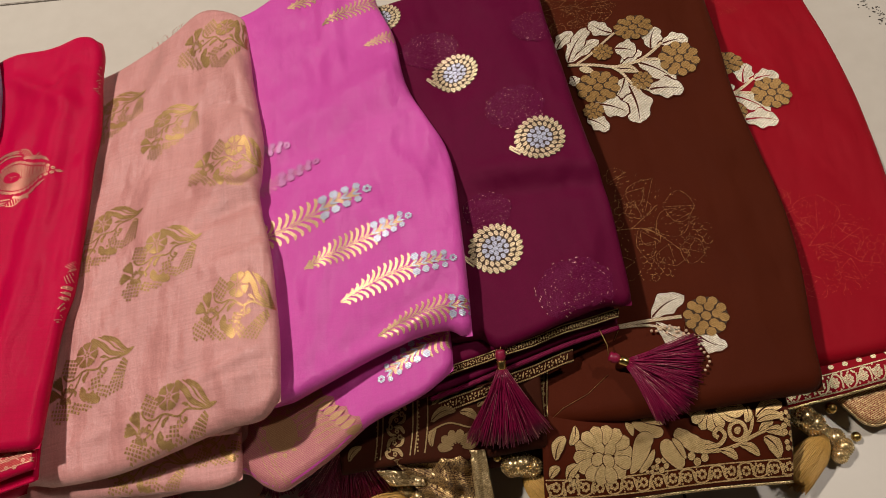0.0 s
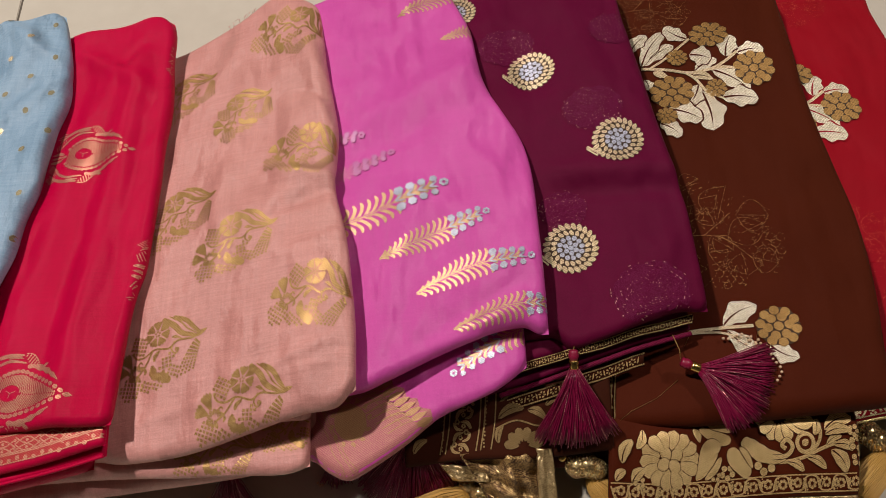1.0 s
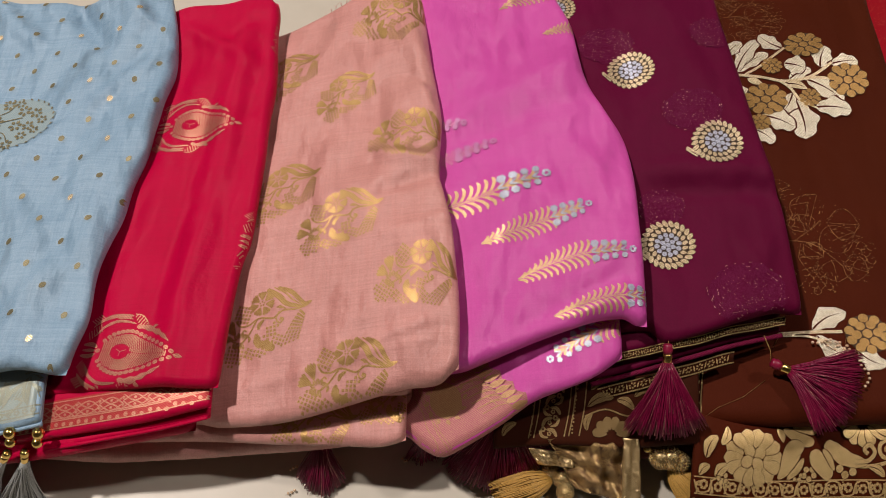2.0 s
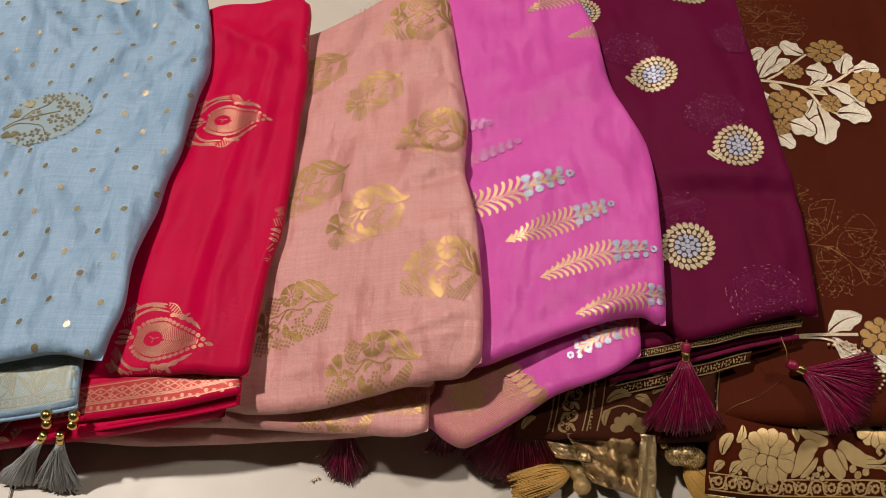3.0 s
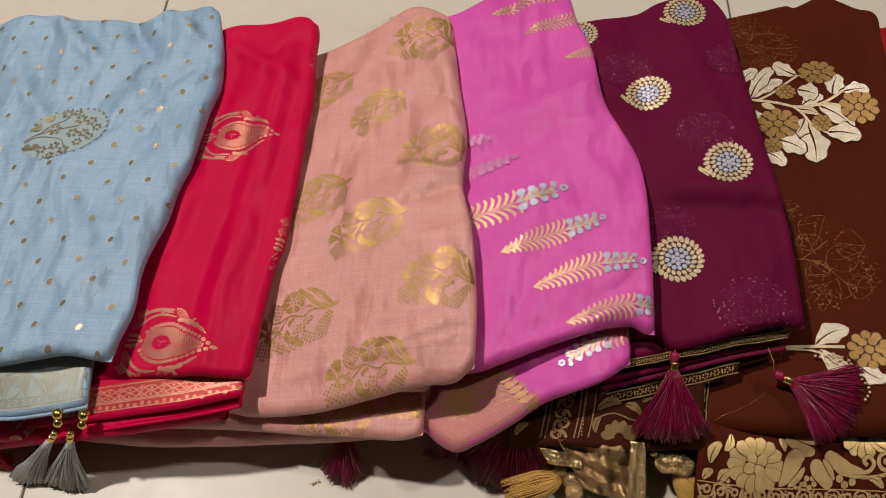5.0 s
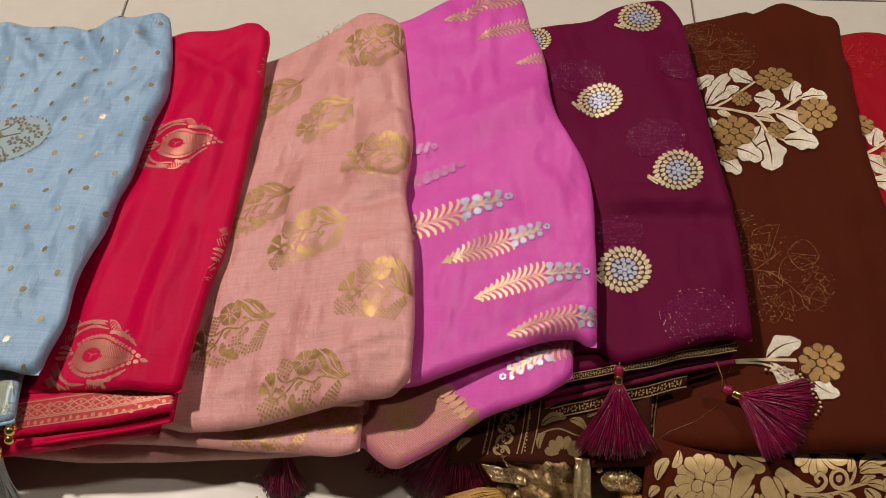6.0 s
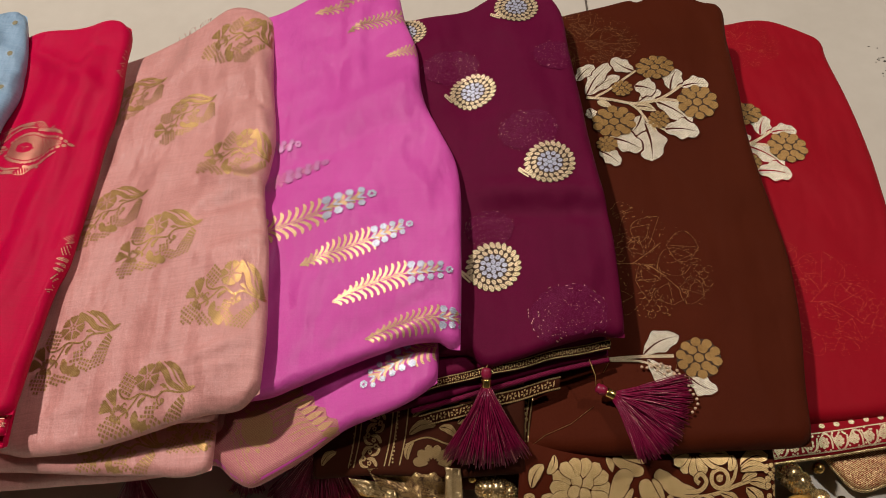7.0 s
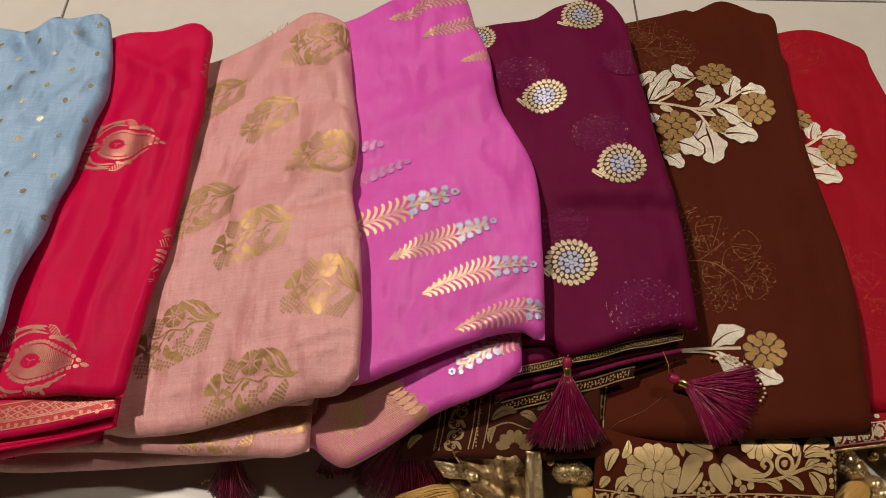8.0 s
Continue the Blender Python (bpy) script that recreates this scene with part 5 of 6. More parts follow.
def pink_border():
    """The gold end of the turned pink fold: a toothed edge, then a dense weave."""
    f = FOLDS["pink_second"]
    bm = bmesh.new()
    n, m = 56, 30
    grid = []
    for j in range(-8, m + 1):
        o = 0.0003 + 0.10 * j / m if j >= 0 else 0.0003 + 0.0009 * (-1 - j)
        end = -0.012 - 0.62 * o - 0.0032 * abs(((o * 150) % 2) - 1)
        line = []
        for i in range(n + 1):
            x = -0.15 + (end + 0.15) * i / n
            y = f.front(x) + o
            line.append(bm.verts.new((x, y - (0.0003 if j < 2 else 0.0), f.top(x, y) + 0.0003 if j >= 0 else f.under(x, y) - 0.0003)))
        grid.append(line)
    for j in range(m + 8):
        for i in range(n):
            bm.faces.new((grid[j][i], grid[j][i + 1], grid[j + 1][i + 1], grid[j + 1][i]))
    band = part("border_weave", bm, PINKBORDER, SAREE["pink"], "copper gold woven end of the fold")
    p = Pen("pink_second", 0, 0, 1, 0, 0.0006)
    line = lambda back, wob: [(-0.014 - back - 0.62 * o + wob * math.sin(k * 1.9), f.front(-0.014 - back - 0.62 * o) + o) for k, o in enumerate([0.002 + 0.0045 * i for i in range(13)])]
    for j in range(10):
        o = 0.003 + 0.0058 * j
        x = -0.0190 - 0.62 * o
        y = f.front(x) + o
        p.laid(0.0004, lambda k: p.leaf(x - 0.0050, y - 0.002, x + 0.0058, y + 0.0020, 0.0048 + k, 0, 0, 9, 0, 0.36, 0.95))
        p.stroke([(x - 0.006, y + 0.001), (x - 0.014, y - 0.0005), (x - 0.024, y - 0.0050)], 0.0006)
        p.stroke([(x - 0.009, y + 0.003), (x - 0.017, y + 0.0025), (x - 0.026, y - 0.001)], 0.0005)
        p.stroke([(x - 0.014, y - 0.0005), (x - 0.017, y + 0.003), (x - 0.013, y + 0.004)], 0.0005)
    for back, oo, r in ((0.034, 0.034, 0.0105), (0.036, 0.068, 0.0095)):
        x = -0.014 - back - 0.62 * oo
        y = f.front(x) + oo
        p.disc(x, y, r, r * 1.15, 26, 0.4, 0.02, 5)
        for i in range(12):
            t = 0.5236 * i
            p.leaf(x + (r + 0.0010) * math.cos(t), y + (r * 1.15 + 0.0010) * math.sin(t), x + (r + 0.0042) * math.cos(t + 0.2), y + (r * 1.15 + 0.0042) * math.sin(t + 0.2), 0.0026, 0.1)
    for back, wob in ((0.0090, 0.0003), (0.0500, 0.0003), (0.0525, 0.0003), (0.0585, 0.0009)):
        p.stroke(line(back, wob), 0.0005, False, 3)
    p.done("border_pattern", PINKGOLD, band, "rose gold leaf teeth, round motifs and lines", "stuff", PINK)


pink_border()


def brown_border():
    """A great daisy, paisley leaves, a fan flower and a leafy scroll, over a narrow scroll band."""
    f = FOLDS["brown_band"]
    p = Pen("brown_band", 0, 0, 1, 0, 0.0006)
    rnd = random.Random(21)
    sy = lambda x, o: f.front(x) + o
    for cx in (0.1405, 0.3300):
        cy = 0.0805
        for i in range(14):
            t = 6.2832 * i / 14
            p.laid(0.0004, lambda k: p.leaf(cx + 0.0060 * math.cos(t), cy + 0.0056 * math.sin(t), cx + 0.0205 * math.cos(t), cy + 0.0182 * math.sin(t), 0.0080 + k, n=8, full=0.66, blunt=0.4))
        for i in range(4):
            t = 0.55 + 1.5708 * i
            p.laid(0.0004, lambda k: p.disc(cx + 0.0052 * math.cos(t), cy + 0.0048 * math.sin(t), 0.0044 + k / 2, 0.0037 + k / 2, 12, t))
        p.laid(0.0004, lambda k: p.disc(cx, cy, 0.0018 + k / 2, None, 9))
    # paisley leaves, with hooked tips
    p.laid(0.0005, lambda k: p.ribbon([(0.1570, 0.0675), (0.1620, 0.0730), (0.1655, 0.0800), (0.1690, 0.0860), (0.1745, 0.0850)], 0.0115 + k, 0.62, 0.5, 8))
    p.laid(0.0005, lambda k: p.ribbon([(0.1630, 0.0672), (0.1700, 0.0730), (0.1745, 0.0800)], 0.0042 + k))
    p.laid(0.0005, lambda k: p.ribbon([(0.1815, 0.0850), (0.1835, 0.0790), (0.1880, 0.0735), (0.1915, 0.0670)], 0.0110 + k, 0.5, 0.45, 8))
    p.laid(0.0005, lambda k: p.ribbon([(0.1870, 0.0850), (0.1910, 0.0800), (0.1945, 0.0720)], 0.0038 + k))
    # leaves along the top edge
    p.laid(0.0005, lambda k: p.ribbon([(0.1620, 0.0980), (0.1690, 0.0940), (0.1760, 0.0905), (0.1820, 0.0900)], 0.0080 + k, 0.55, 0.45))
    p.laid(0.0005, lambda k: p.ribbon([(0.1680, 0.1000), (0.1770, 0.0985), (0.1840, 0.0955)], 0.0070 + k, 0.5, 0.45))
    p.leaf(0.1580, 0.0985, 0.1615, 0.0895, 0.0046, 0.1)
    # long leaf with a scrolled tip, and the stem it grows from
    p.laid(0.0005, lambda k: p.ribbon([(0.1895, 0.0895), (0.1950, 0.0845), (0.2050, 0.0785), (0.2175, 0.0765)], 0.0100 + k, 0.45, 0.5, 9, 0.05))
    p.laid(0.0004, lambda k: p.stroke([(0.2080, 0.0775), (0.2175, 0.0780), (0.2220, 0.0830), (0.2185, 0.0875), (0.2150, 0.0845), (0.2175, 0.0820)], 0.0026 + k))
    p.stroke([(0.2000, 0.0760), (0.2150, 0.0745), (0.2290, 0.0765), (0.2400, 0.0805), (0.2500, 0.0835), (0.2590, 0.0850)], 0.0022)
    # fan flower
    for i in range(7):
        t = math.pi * (1.03 + 0.90 * i / 6)
        k = 1.0 + 0.5 * max(0.0, (i - 4) / 2)
        p.laid(0.0005, lambda g: p.leaf(0.2150 + 0.004 * math.cos(t), 0.1010 + 0.003 * math.sin(t), 0.2150 + 0.0160 * k * math.cos(t), 0.1010 + 0.0150 * math.sin(t), 0.0066 + g, n=9, full=0.66, blunt=0.4))
    p.laid(0.0005, lambda k: p.ribbon([(0.2230, 0.0985), (0.2310, 0.0960), (0.2370, 0.0980)], 0.0070 + k))
    # ring scroll
    p.ring(0.2310, 0.0850, 0.0042, 0.0068, 20)
    p.leaf(0.2290, 0.0835, 0.2330, 0.0870, 0.0044)
    p.stroke([(0.2340, 0.0790), (0.2400, 0.0850), (0.2420, 0.0930), (0.2400, 0.0990)], 0.0022)
    for x0, y0, x1, y1, w in ((0.2180, 0.0745, 0.2290, 0.0685, 0.0054), (0.2310, 0.0765, 0.2440, 0.0690, 0.0056), (0.2480, 0.0800, 0.2580, 0.0665, 0.0092), (0.2390, 0.0990, 0.2375, 0.0890, 0.0056),
                              (0.2440, 0.0920, 0.2640, 0.0990, 0.0100), (0.2440, 0.0890, 0.2620, 0.0910, 0.0064), (0.2450, 0.0830, 0.2560, 0.0880, 0.0044), (0.2500, 0.0830, 0.2640, 0.0795, 0.0060),
                              (0.1240, 0.1000, 0.1190, 0.0880, 0.0058), (0.1140, 0.0680, 0.1230, 0.0760, 0.0070), (0.1080, 0.0800, 0.1160, 0.0940, 0.0080), (0.1030, 0.0700, 0.1100, 0.0760, 0.0060)):
        p.laid(0.0005, lambda k: p.leaf(x0, y0, x1, y1, w + k, 0.12, 0.07 if k == 0 else 0.0, 10, 0.05, 0.55, 0.5))
    # small blossoms
    for cx, cy, r in ((0.1780, 0.0705, 0.0034), (0.2030, 0.0735, 0.0046), (0.2655, 0.0830, 0.0036), (0.2660, 0.0735, 0.0032), (0.1700, 0.0690, 0.0024), (0.2640, 0.0905, 0.0028), (0.1190, 0.0680, 0.0028)):
        for i in range(5):
            t = 1.2566 * i + cx * 90
            p.laid(0.0003, lambda k: p.disc(cx + r * math.cos(t), cy + r * 0.9 * math.sin(t), r * 0.56 + k / 2, None, 8))
    # narrow scroll band
    for off in (0.0122, 0.0022):
        p.stroke([(0.100 + 0.168 * i / 12, sy(0.100 + 0.168 * i / 12, off)) for i in range(13)], 0.0008, False, 3)
    x, i = 0.102, 0
    while x < 0.262:
        y = sy(x, 0.0072)
        sg = 1 if i % 2 else -1
        p.flower(x + 0.0045, y - 0.0004 * sg, 0.0032, 7, 0.3, x * 40)
        p.stroke([(x - 0.002, y - 0.0034 * sg), (x, y + 0.0030 * sg), (x + 0.0045, y + 0.0044 * sg), (x + 0.009, y + 0.0024 * sg), (x + 0.010, y - 0.0026 * sg)], 0.0010)
        p.leaf(x - 0.001, y + 0.0012 * sg, x + 0.0012, y - 0.0028 * sg, 0.0016)
        for j in range(7):
            p.disc(x + 0.0005 + rnd.uniform(-0.0014, 0.0014), y + rnd.uniform(-0.0040, 0.0040), rnd.uniform(0.0005, 0.0009), None, 6)
        x += 0.0098
        i += 1
    p.done("border_pattern", BANDGOLD, SAREE["brown"], "gold woven flowers and scrolls", "stuff", BROCADE)


brown_border()


def brocade_end():
    """Bands, scrolls and leaves on the dark end piece, and its gold-edged seam."""
    p = Pen("brown_brocade", 0, 0, 1, 0, 0.0006)
    # upright panel: edge lines, a column of scrolls
    for x in (-0.0120, -0.0085, 0.0120, 0.0150, 0.0220):
        p.stroke([(x, 0.094), (x + 0.004, 0.112), (x + 0.007, 0.140)], 0.0009)
    for i in range(7):
        y = 0.096 + 0.0068 * i
        x = 0.0015 + 0.0014 * i
        sg = 1 if i % 2 else -1
        p.ribbon([(x - 0.0055 * sg, y - 0.002), (x - 0.0030 * sg, y + 0.0022), (x + 0.0015 * sg, y + 0.0030)], 0.0024, 0.4, 0.5)
        p.ribbon([(x + 0.0060 * sg, y + 0.003), (x + 0.0042 * sg, y - 0.0010), (x, y - 0.0022)], 0.0020, 0.4, 0.5)
        p.flower(x + 0.0035 * sg, y + 0.0032, 0.0019, 6, 0.25, i)
        p.flower(x - 0.0005 * sg, y + 0.0002, 0.0016, 5, 0.25, i)
        for j in range(3):
            p.disc(0.0175 + 0.0010 * i, y + 0.0022 * j, 0.0007, None, 6)
            p.disc(-0.0104 + 0.0010 * i, y + 0.0022 * j, 0.0006, None, 6)
    # broad leaves and half flowers beside it
    for cx, cy in ((0.044, 0.094), (0.074, 0.095)):
        for i in range(6):
            t = math.pi * (0.06 + 0.88 * i / 5)
            p.leaf(cx + 0.003 * math.cos(t), cy + 0.003 * math.sin(t), cx + 0.0135 * math.cos(t), cy + 0.0120 * math.sin(t), 0.0056, n=8, full=0.64, blunt=0.45)
    for x0, y0, x1, y1, w in ((0.028, 0.112, 0.046, 0.117, 0.0060), (0.048, 0.116, 0.060, 0.110, 0.0054), (0.030, 0.122, 0.050, 0.128, 0.0050), (0.060, 0.118, 0.078, 0.124, 0.0060), (0.027, 0.097, 0.031, 0.108, 0.0046), (0.058, 0.098, 0.062, 0.107, 0.0044), (-0.030, 0.096, -0.020, 0.104, 0.0050), (-0.032, 0.110, -0.018, 0.118, 0.0050)):
        p.leaf(x0, y0, x1, y1, w, 0.15, 0.06, 10, 0.04, 0.5, 0.5)
    p.stroke([(0.026, 0.106), (0.040, 0.110), (0.056, 0.106), (0.070, 0.112), (0.084, 0.108)], 0.0010)
    p.done("border_pattern", SHADED_GOLD, SAREE["brown"], "gold woven scrolls and leaves, darkened for shade", "stuff")
    q = Pen("brown", 0, 0, 1, 0, 0.0007)
    for x in (0.0915, 0.1035, 0.1058):
        q.stroke([(x, 0.097), (x + 0.002, 0.118), (x + 0.0055, 0.138)], 0.0009)
    for i in range(11):
        for j in range(5):
            q.disc(0.0930 + 0.0023 * j + 0.00045 * i + 0.0012 * (i % 2), 0.098 + 0.0037 * i, 0.0011, 0.0014, 7, 0.5)
    q.done("border_pattern", BANDGOLD, SAREE["brown"], "gold dotted seam strip", "stuff")


brocade_end()


def red_border():
    f = FOLDS["red_band"]
    p = Pen("red_band", 0, 0, 1, 0, 0.0006)
    rnd = random.Random(9)
    x, i = 0.262, 0
    while x < 0.386:
        y = f.front(x) + 0.0075
        p.flower(x, y, 0.0040, 8, 0.3, x * 30)
        p.flower(x, y, 0.0017, 5, 0.2)
        sg = 1 if i % 2 else -1
        p.stroke([(x - 0.005, y - 0.004 * sg), (x, y + 0.0055 * sg), (x + 0.005, y + 0.003 * sg), (x + 0.006, y - 0.004 * sg)], 0.0012)
        for j in range(7):
            p.disc(x + rnd.uniform(-0.005, 0.005), y + rnd.choice((-1, 1)) * rnd.uniform(0.0042, 0.006), 0.0008, None, 6)
        p.disc(x, f.front(x) + 0.0185, 0.0022, 0.0017, 8)
        x += 0.0105
        i += 1
    for off in (0.0015, 0.0142):
        p.stroke([(0.26 + 0.128 * j / 12, f.front(0.26 + 0.128 * j / 12) + off) for j in range(13)], 0.0008, False, 3)
    p.done("border_pattern", GOLD, SAREE["red"], "gold woven rose scroll pattern", "stuff")


red_border()


# ---------------------------------------------------------------- cords, tassels, beads


def tube(bm, pts, r, sides=6, taper=1.0):
    """A round cord through the points."""
    pts = [Vector(p) for p in pts]
    rings = []
    for i, p in enumerate(pts):
        d = (pts[min(i + 1, len(pts) - 1)] - pts[max(i - 1, 0)]).normalized()
        a = d.cross(Vector((0.12, 0.25, 1))).normalized()
        b = d.cross(a)
        k = r * (1 + (taper - 1) * i / (len(pts) - 1))
        rings.append([bm.verts.new(p + (a * math.cos(6.2832 * j / sides) + b * math.sin(6.2832 * j / sides)) * k) for j in range(sides)])
    for i in range(len(rings) - 1):
        for j in range(sides):
            bm.faces.new((rings[i][j], rings[i][(j + 1) % sides], rings[i + 1][(j + 1) % sides], rings[i + 1][j]))
    for ring in (rings[0][::-1], rings[-1]):
        bm.faces.new(ring)
    return bm


def lathe(bm, base, way, profile, sides=12):
    """A turned body along a way from base; profile: (distance, radius)."""
    base, way = Vector(base), Vector(way).normalized()
    a = way.cross(Vector((0.3, 0.2, 1))).normalized()
    b = way.cross(a)
    rings = [[bm.verts.new(base + way * d + (a * math.cos(6.2832 * j / sides) + b * math.sin(6.2832 * j / sides)) * r) for j in range(sides)] for d, r in profile]
    for i in range(len(rings) - 1):
        for j in range(sides):
            bm.faces.new((rings[i][j], rings[i][(j + 1) % sides], rings[i + 1][(j + 1) % sides], rings[i + 1][j]))
    bm.faces.new(rings[0][::-1])
    bm.faces.new(rings[-1])
    bmesh.ops.recalc_face_normals(bm, faces=bm.faces)
    return bm


def ball(bm, c, r, n=8):
    m = Matrix.Translation(c)
    bmesh.ops.create_uvsphere(bm, u_segments=n, v_segments=max(5, n // 2 + 1), radius=r, matrix=m)
    return bm


def hem(fold, x0, x1, r, mat, owner, name, label, out=0.0, dz=0.0, n=70, twist=0.0):
    """A corded hem along a fold's front edge."""
    f = FOLDS[fold]
    bm = bmesh.new()
    pts = []
    for i in range(n + 1):
        x = x0 + (x1 - x0) * i / n
        y = f.front(x)
        pts.append((x, y - out, f.flat(x, y) - f.roll + dz + twist * math.sin(i * 1.7)))
    tube(bm, pts, r, 7)
    return part(name, bm, mat, SAREE[owner], label)


hem("wine_third", 0.03, 0.160, 0.0017, CORD, "wine", "hem_cord", "wine red braided cord hem", 0.003, 0.001, twist=0.0003)
hem("brown_band", 0.10, 0.266, 0.0013, SILVERY, "brown", "hem_cord", "silver gold piped edge", 0.0004, -0.001)
hem("red_band", 0.262, 0.387, 0.0013, SILVERY, "red", "hem_cord", "gold piped edge", 0.0004, -0.001)
hem("red_low", 0.323, 0.386, 0.0012, SILVERY, "red", "hem_cord", "gold piped edge", 0.0004, 0.0)
hem("crimson_third", -0.36, -0.2245, 0.0012, CRIMSON, "crimson", "hem_cord", "", 0.0004, 0.003)
hem("blue_border", -0.55, -0.332, 0.0015, BLUE, "blue", "hem_cord", "pale blue stitched hem", 0.0008, -0.001)


def lace(fold, x0, x1, out, wide, fall, dz, owner, label):
    """A woven gold edging that hangs from a fold's front: a dark ribbon with raised scrolls, leaves and edge lines."""
    f = FOLDS[fold]

    def at(x, s, lift=0.0):
        y = f.front(x)
        return Vector((x, y - out - wide * s, f.flat(x, y) - f.roll + dz - fall * s + 0.0009 * math.sin(x * 170) + lift))
    bm = bmesh.new()
    n = 60
    rows = []
    for i in range(n + 1):
        x = x0 + (x1 - x0) * i / n
        rows.append([bm.verts.new(at(x, s)) for s in (0.0, 0.5, 1.0)] + [bm.verts.new(at(x, s, -0.0012)) for s in (1.0, 0.5, 0.0)])
    for i in range(n):
        for j in range(6):
            bm.faces.new((rows[i][j], rows[i][(j + 1) % 6], rows[i + 1][(j + 1) % 6], rows[i + 1][j]))
    bm.faces.new(rows[0][::-1])
    bm.faces.new(rows[-1])
    bmesh.ops.recalc_face_normals(bm, faces=bm.faces)
    strip = part("lace_edging", bm, BROCADE, SAREE[owner], label)
    bm = bmesh.new()

    def patch(points):
        bm.faces.new([bm.verts.new(at(x, s, 0.0006)) for x, s in points])
    step = wide * 1.1
    for s0, s1 in ((0.02, 0.14), (0.86, 0.98)):
        k = x0
        while k < x1 - 0.001:
            patch([(k, s0), (k + 0.0011, s0), (k + 0.0011, s1), (k, s1)])
            k += 0.0014
    k, i = x0 + step / 2, 0
    while k < x1 - step / 2:
        for j in range(6):
            t = 1.0472 * j + 0.4 * i
            c, q = math.cos(t), math.sin(t)
            patch([(k + step * (0.10 * c), 0.5 + 0.10 * q), (k + step * (0.27 * c - 0.09 * q), 0.5 + 0.22 * q + 0.08 * c), (k + step * 0.36 * c, 0.5 + 0.31 * q), (k + step * (0.27 * c + 0.09 * q), 0.5 + 0.22 * q - 0.08 * c)])
        sg = 1 if i % 2 else -1
        patch([(k + step * 0.42, 0.5 - 0.26 * sg), (k + step * 0.58, 0.5 - 0.10 * sg), (k + step * 0.60, 0.5 + 0.28 * sg), (k + step * 0.46, 0.5 + 0.10 * sg)])
        k += step
        i += 1
    bmesh.ops.recalc_face_normals(bm, faces=bm.faces)
    for face in bm.faces:
        if face.normal.z < 0:
            face.normal_flip()
    part("lace_pattern", bm, BANDGOLD, strip, "gold woven scrolls", False)["kind"] = "stuff"


lace("wine_second", 0.028, 0.160, 0.0, 0.0052, 0.0026, 0.003, "wine", "narrow gold woven lace hem")
lace("wine_third", 0.008, 0.128, 0.0055, 0.0070, 0.0055, -0.004, "wine", "pale gold woven edging strip")


def tassel(owner, neck, tips, mat, seed, strands=150, thick=0.00038, head=0.0042, band=BRASS, cord=None, ends=None, sag=0.0, floor_z=0.0, head_mat=None, belly=0.35):
    """Head knot, metal band and a skirt of strands that fans from the neck to points between the tips."""
    rnd = random.Random(seed)
    neck = Vector(neck)
    tips = [Vector(t) for t in tips]
    mid = sum(tips, Vector()) / len(tips)
    way = (mid - neck).normalized()
    base = neck - way * head * 3.2
    top = part("tassel", lathe(bmesh.new(), base, way, [(0, head * 0.45), (head * 0.2, head * 0.80), (head * 0.55, head * 0.72), (head * 0.8, head * 0.88), (head * 1.25, head * 0.80), (head * 1.8, head * 0.62)], 14), head_mat or mat, SAREE[owner], "")
    part("tassel_band", lathe(bmesh.new(), base + way * head * 1.7, way, [(0, head * 0.70), (head * 0.2, head * 0.80), (head * 0.75, head * 0.74), (head * 1.3, head * 0.80), (head * 1.5, head * 0.70)], 14), band, top, "gold wire binding")
    if cord:
        tube_bm = tube(bmesh.new(), [cord, tuple((Vector(cord) * 0.4 + base * 0.6) + Vector((0.0012, 0, 0.001))), tuple(base)], 0.00035, 6)
        part("loop", tube_bm, BERRY, top, "thin bronze loop")
    bm = bmesh.new()
    shine = bmesh.new()
    side = way.cross(Vector((0, 0, 1))).normalized()
    for i in range(strands):
        s = i / (strands - 1) * (len(tips) - 1)
        k = min(int(s), len(tips) - 2)
        tip = tips[k].lerp(tips[k + 1], s - k)
        ln = rnd.uniform(0.90, 1.04)
        tip = neck + (tip - neck) * ln + Vector((rnd.uniform(-1, 1), rnd.uniform(-1, 1), 0)) * 0.0018
        t0 = rnd.uniform(0, 6.2832)
        r0 = head * 0.62 * math.sqrt(rnd.random())
        a = neck - way * head * 0.3 + side * r0 * math.cos(t0) + side.cross(way) * r0 * math.sin(t0)
        lift = rnd.uniform(-0.2, 1.0) * head * 1.0
        pts = []
        for j in range(7):
            q = j / 6
            bulge = math.sin(math.pi * q) * lift + sag * q * (1 - q)
            p = a.lerp(tip, q) + Vector((0, 0, bulge)) + side * math.sin(math.pi * q) * belly * 0.12 * (s / (len(tips) - 1) - 0.5) * (tip - a).length
            p.z = max(p.z + rnd.uniform(0, 0.0022) * q, floor_z + thick)
            pts.append(p)
        tube(shine if mat is WINE_THREAD and i % 9 == 4 else bm, pts, thick * (0.8 if i % 9 == 4 else 1.0), 3, 0.9)
    if shine.faces:
        part("shiny_thread", shine, SPARK_THREAD, top, "gold flecked strands")["kind"] = "stuff"
    else:
        shine.free()
    skirt = part("skirt", bm, mat, top, "")
    skirt["kind"] = "stuff"
    if ends:
        bm = bmesh.new()
        for p in ends:
            ball(bm, p, 0.0011, 6)
        part("bead_trim", bm, TRIM_BEAD, top, "small gold beads")
    return top


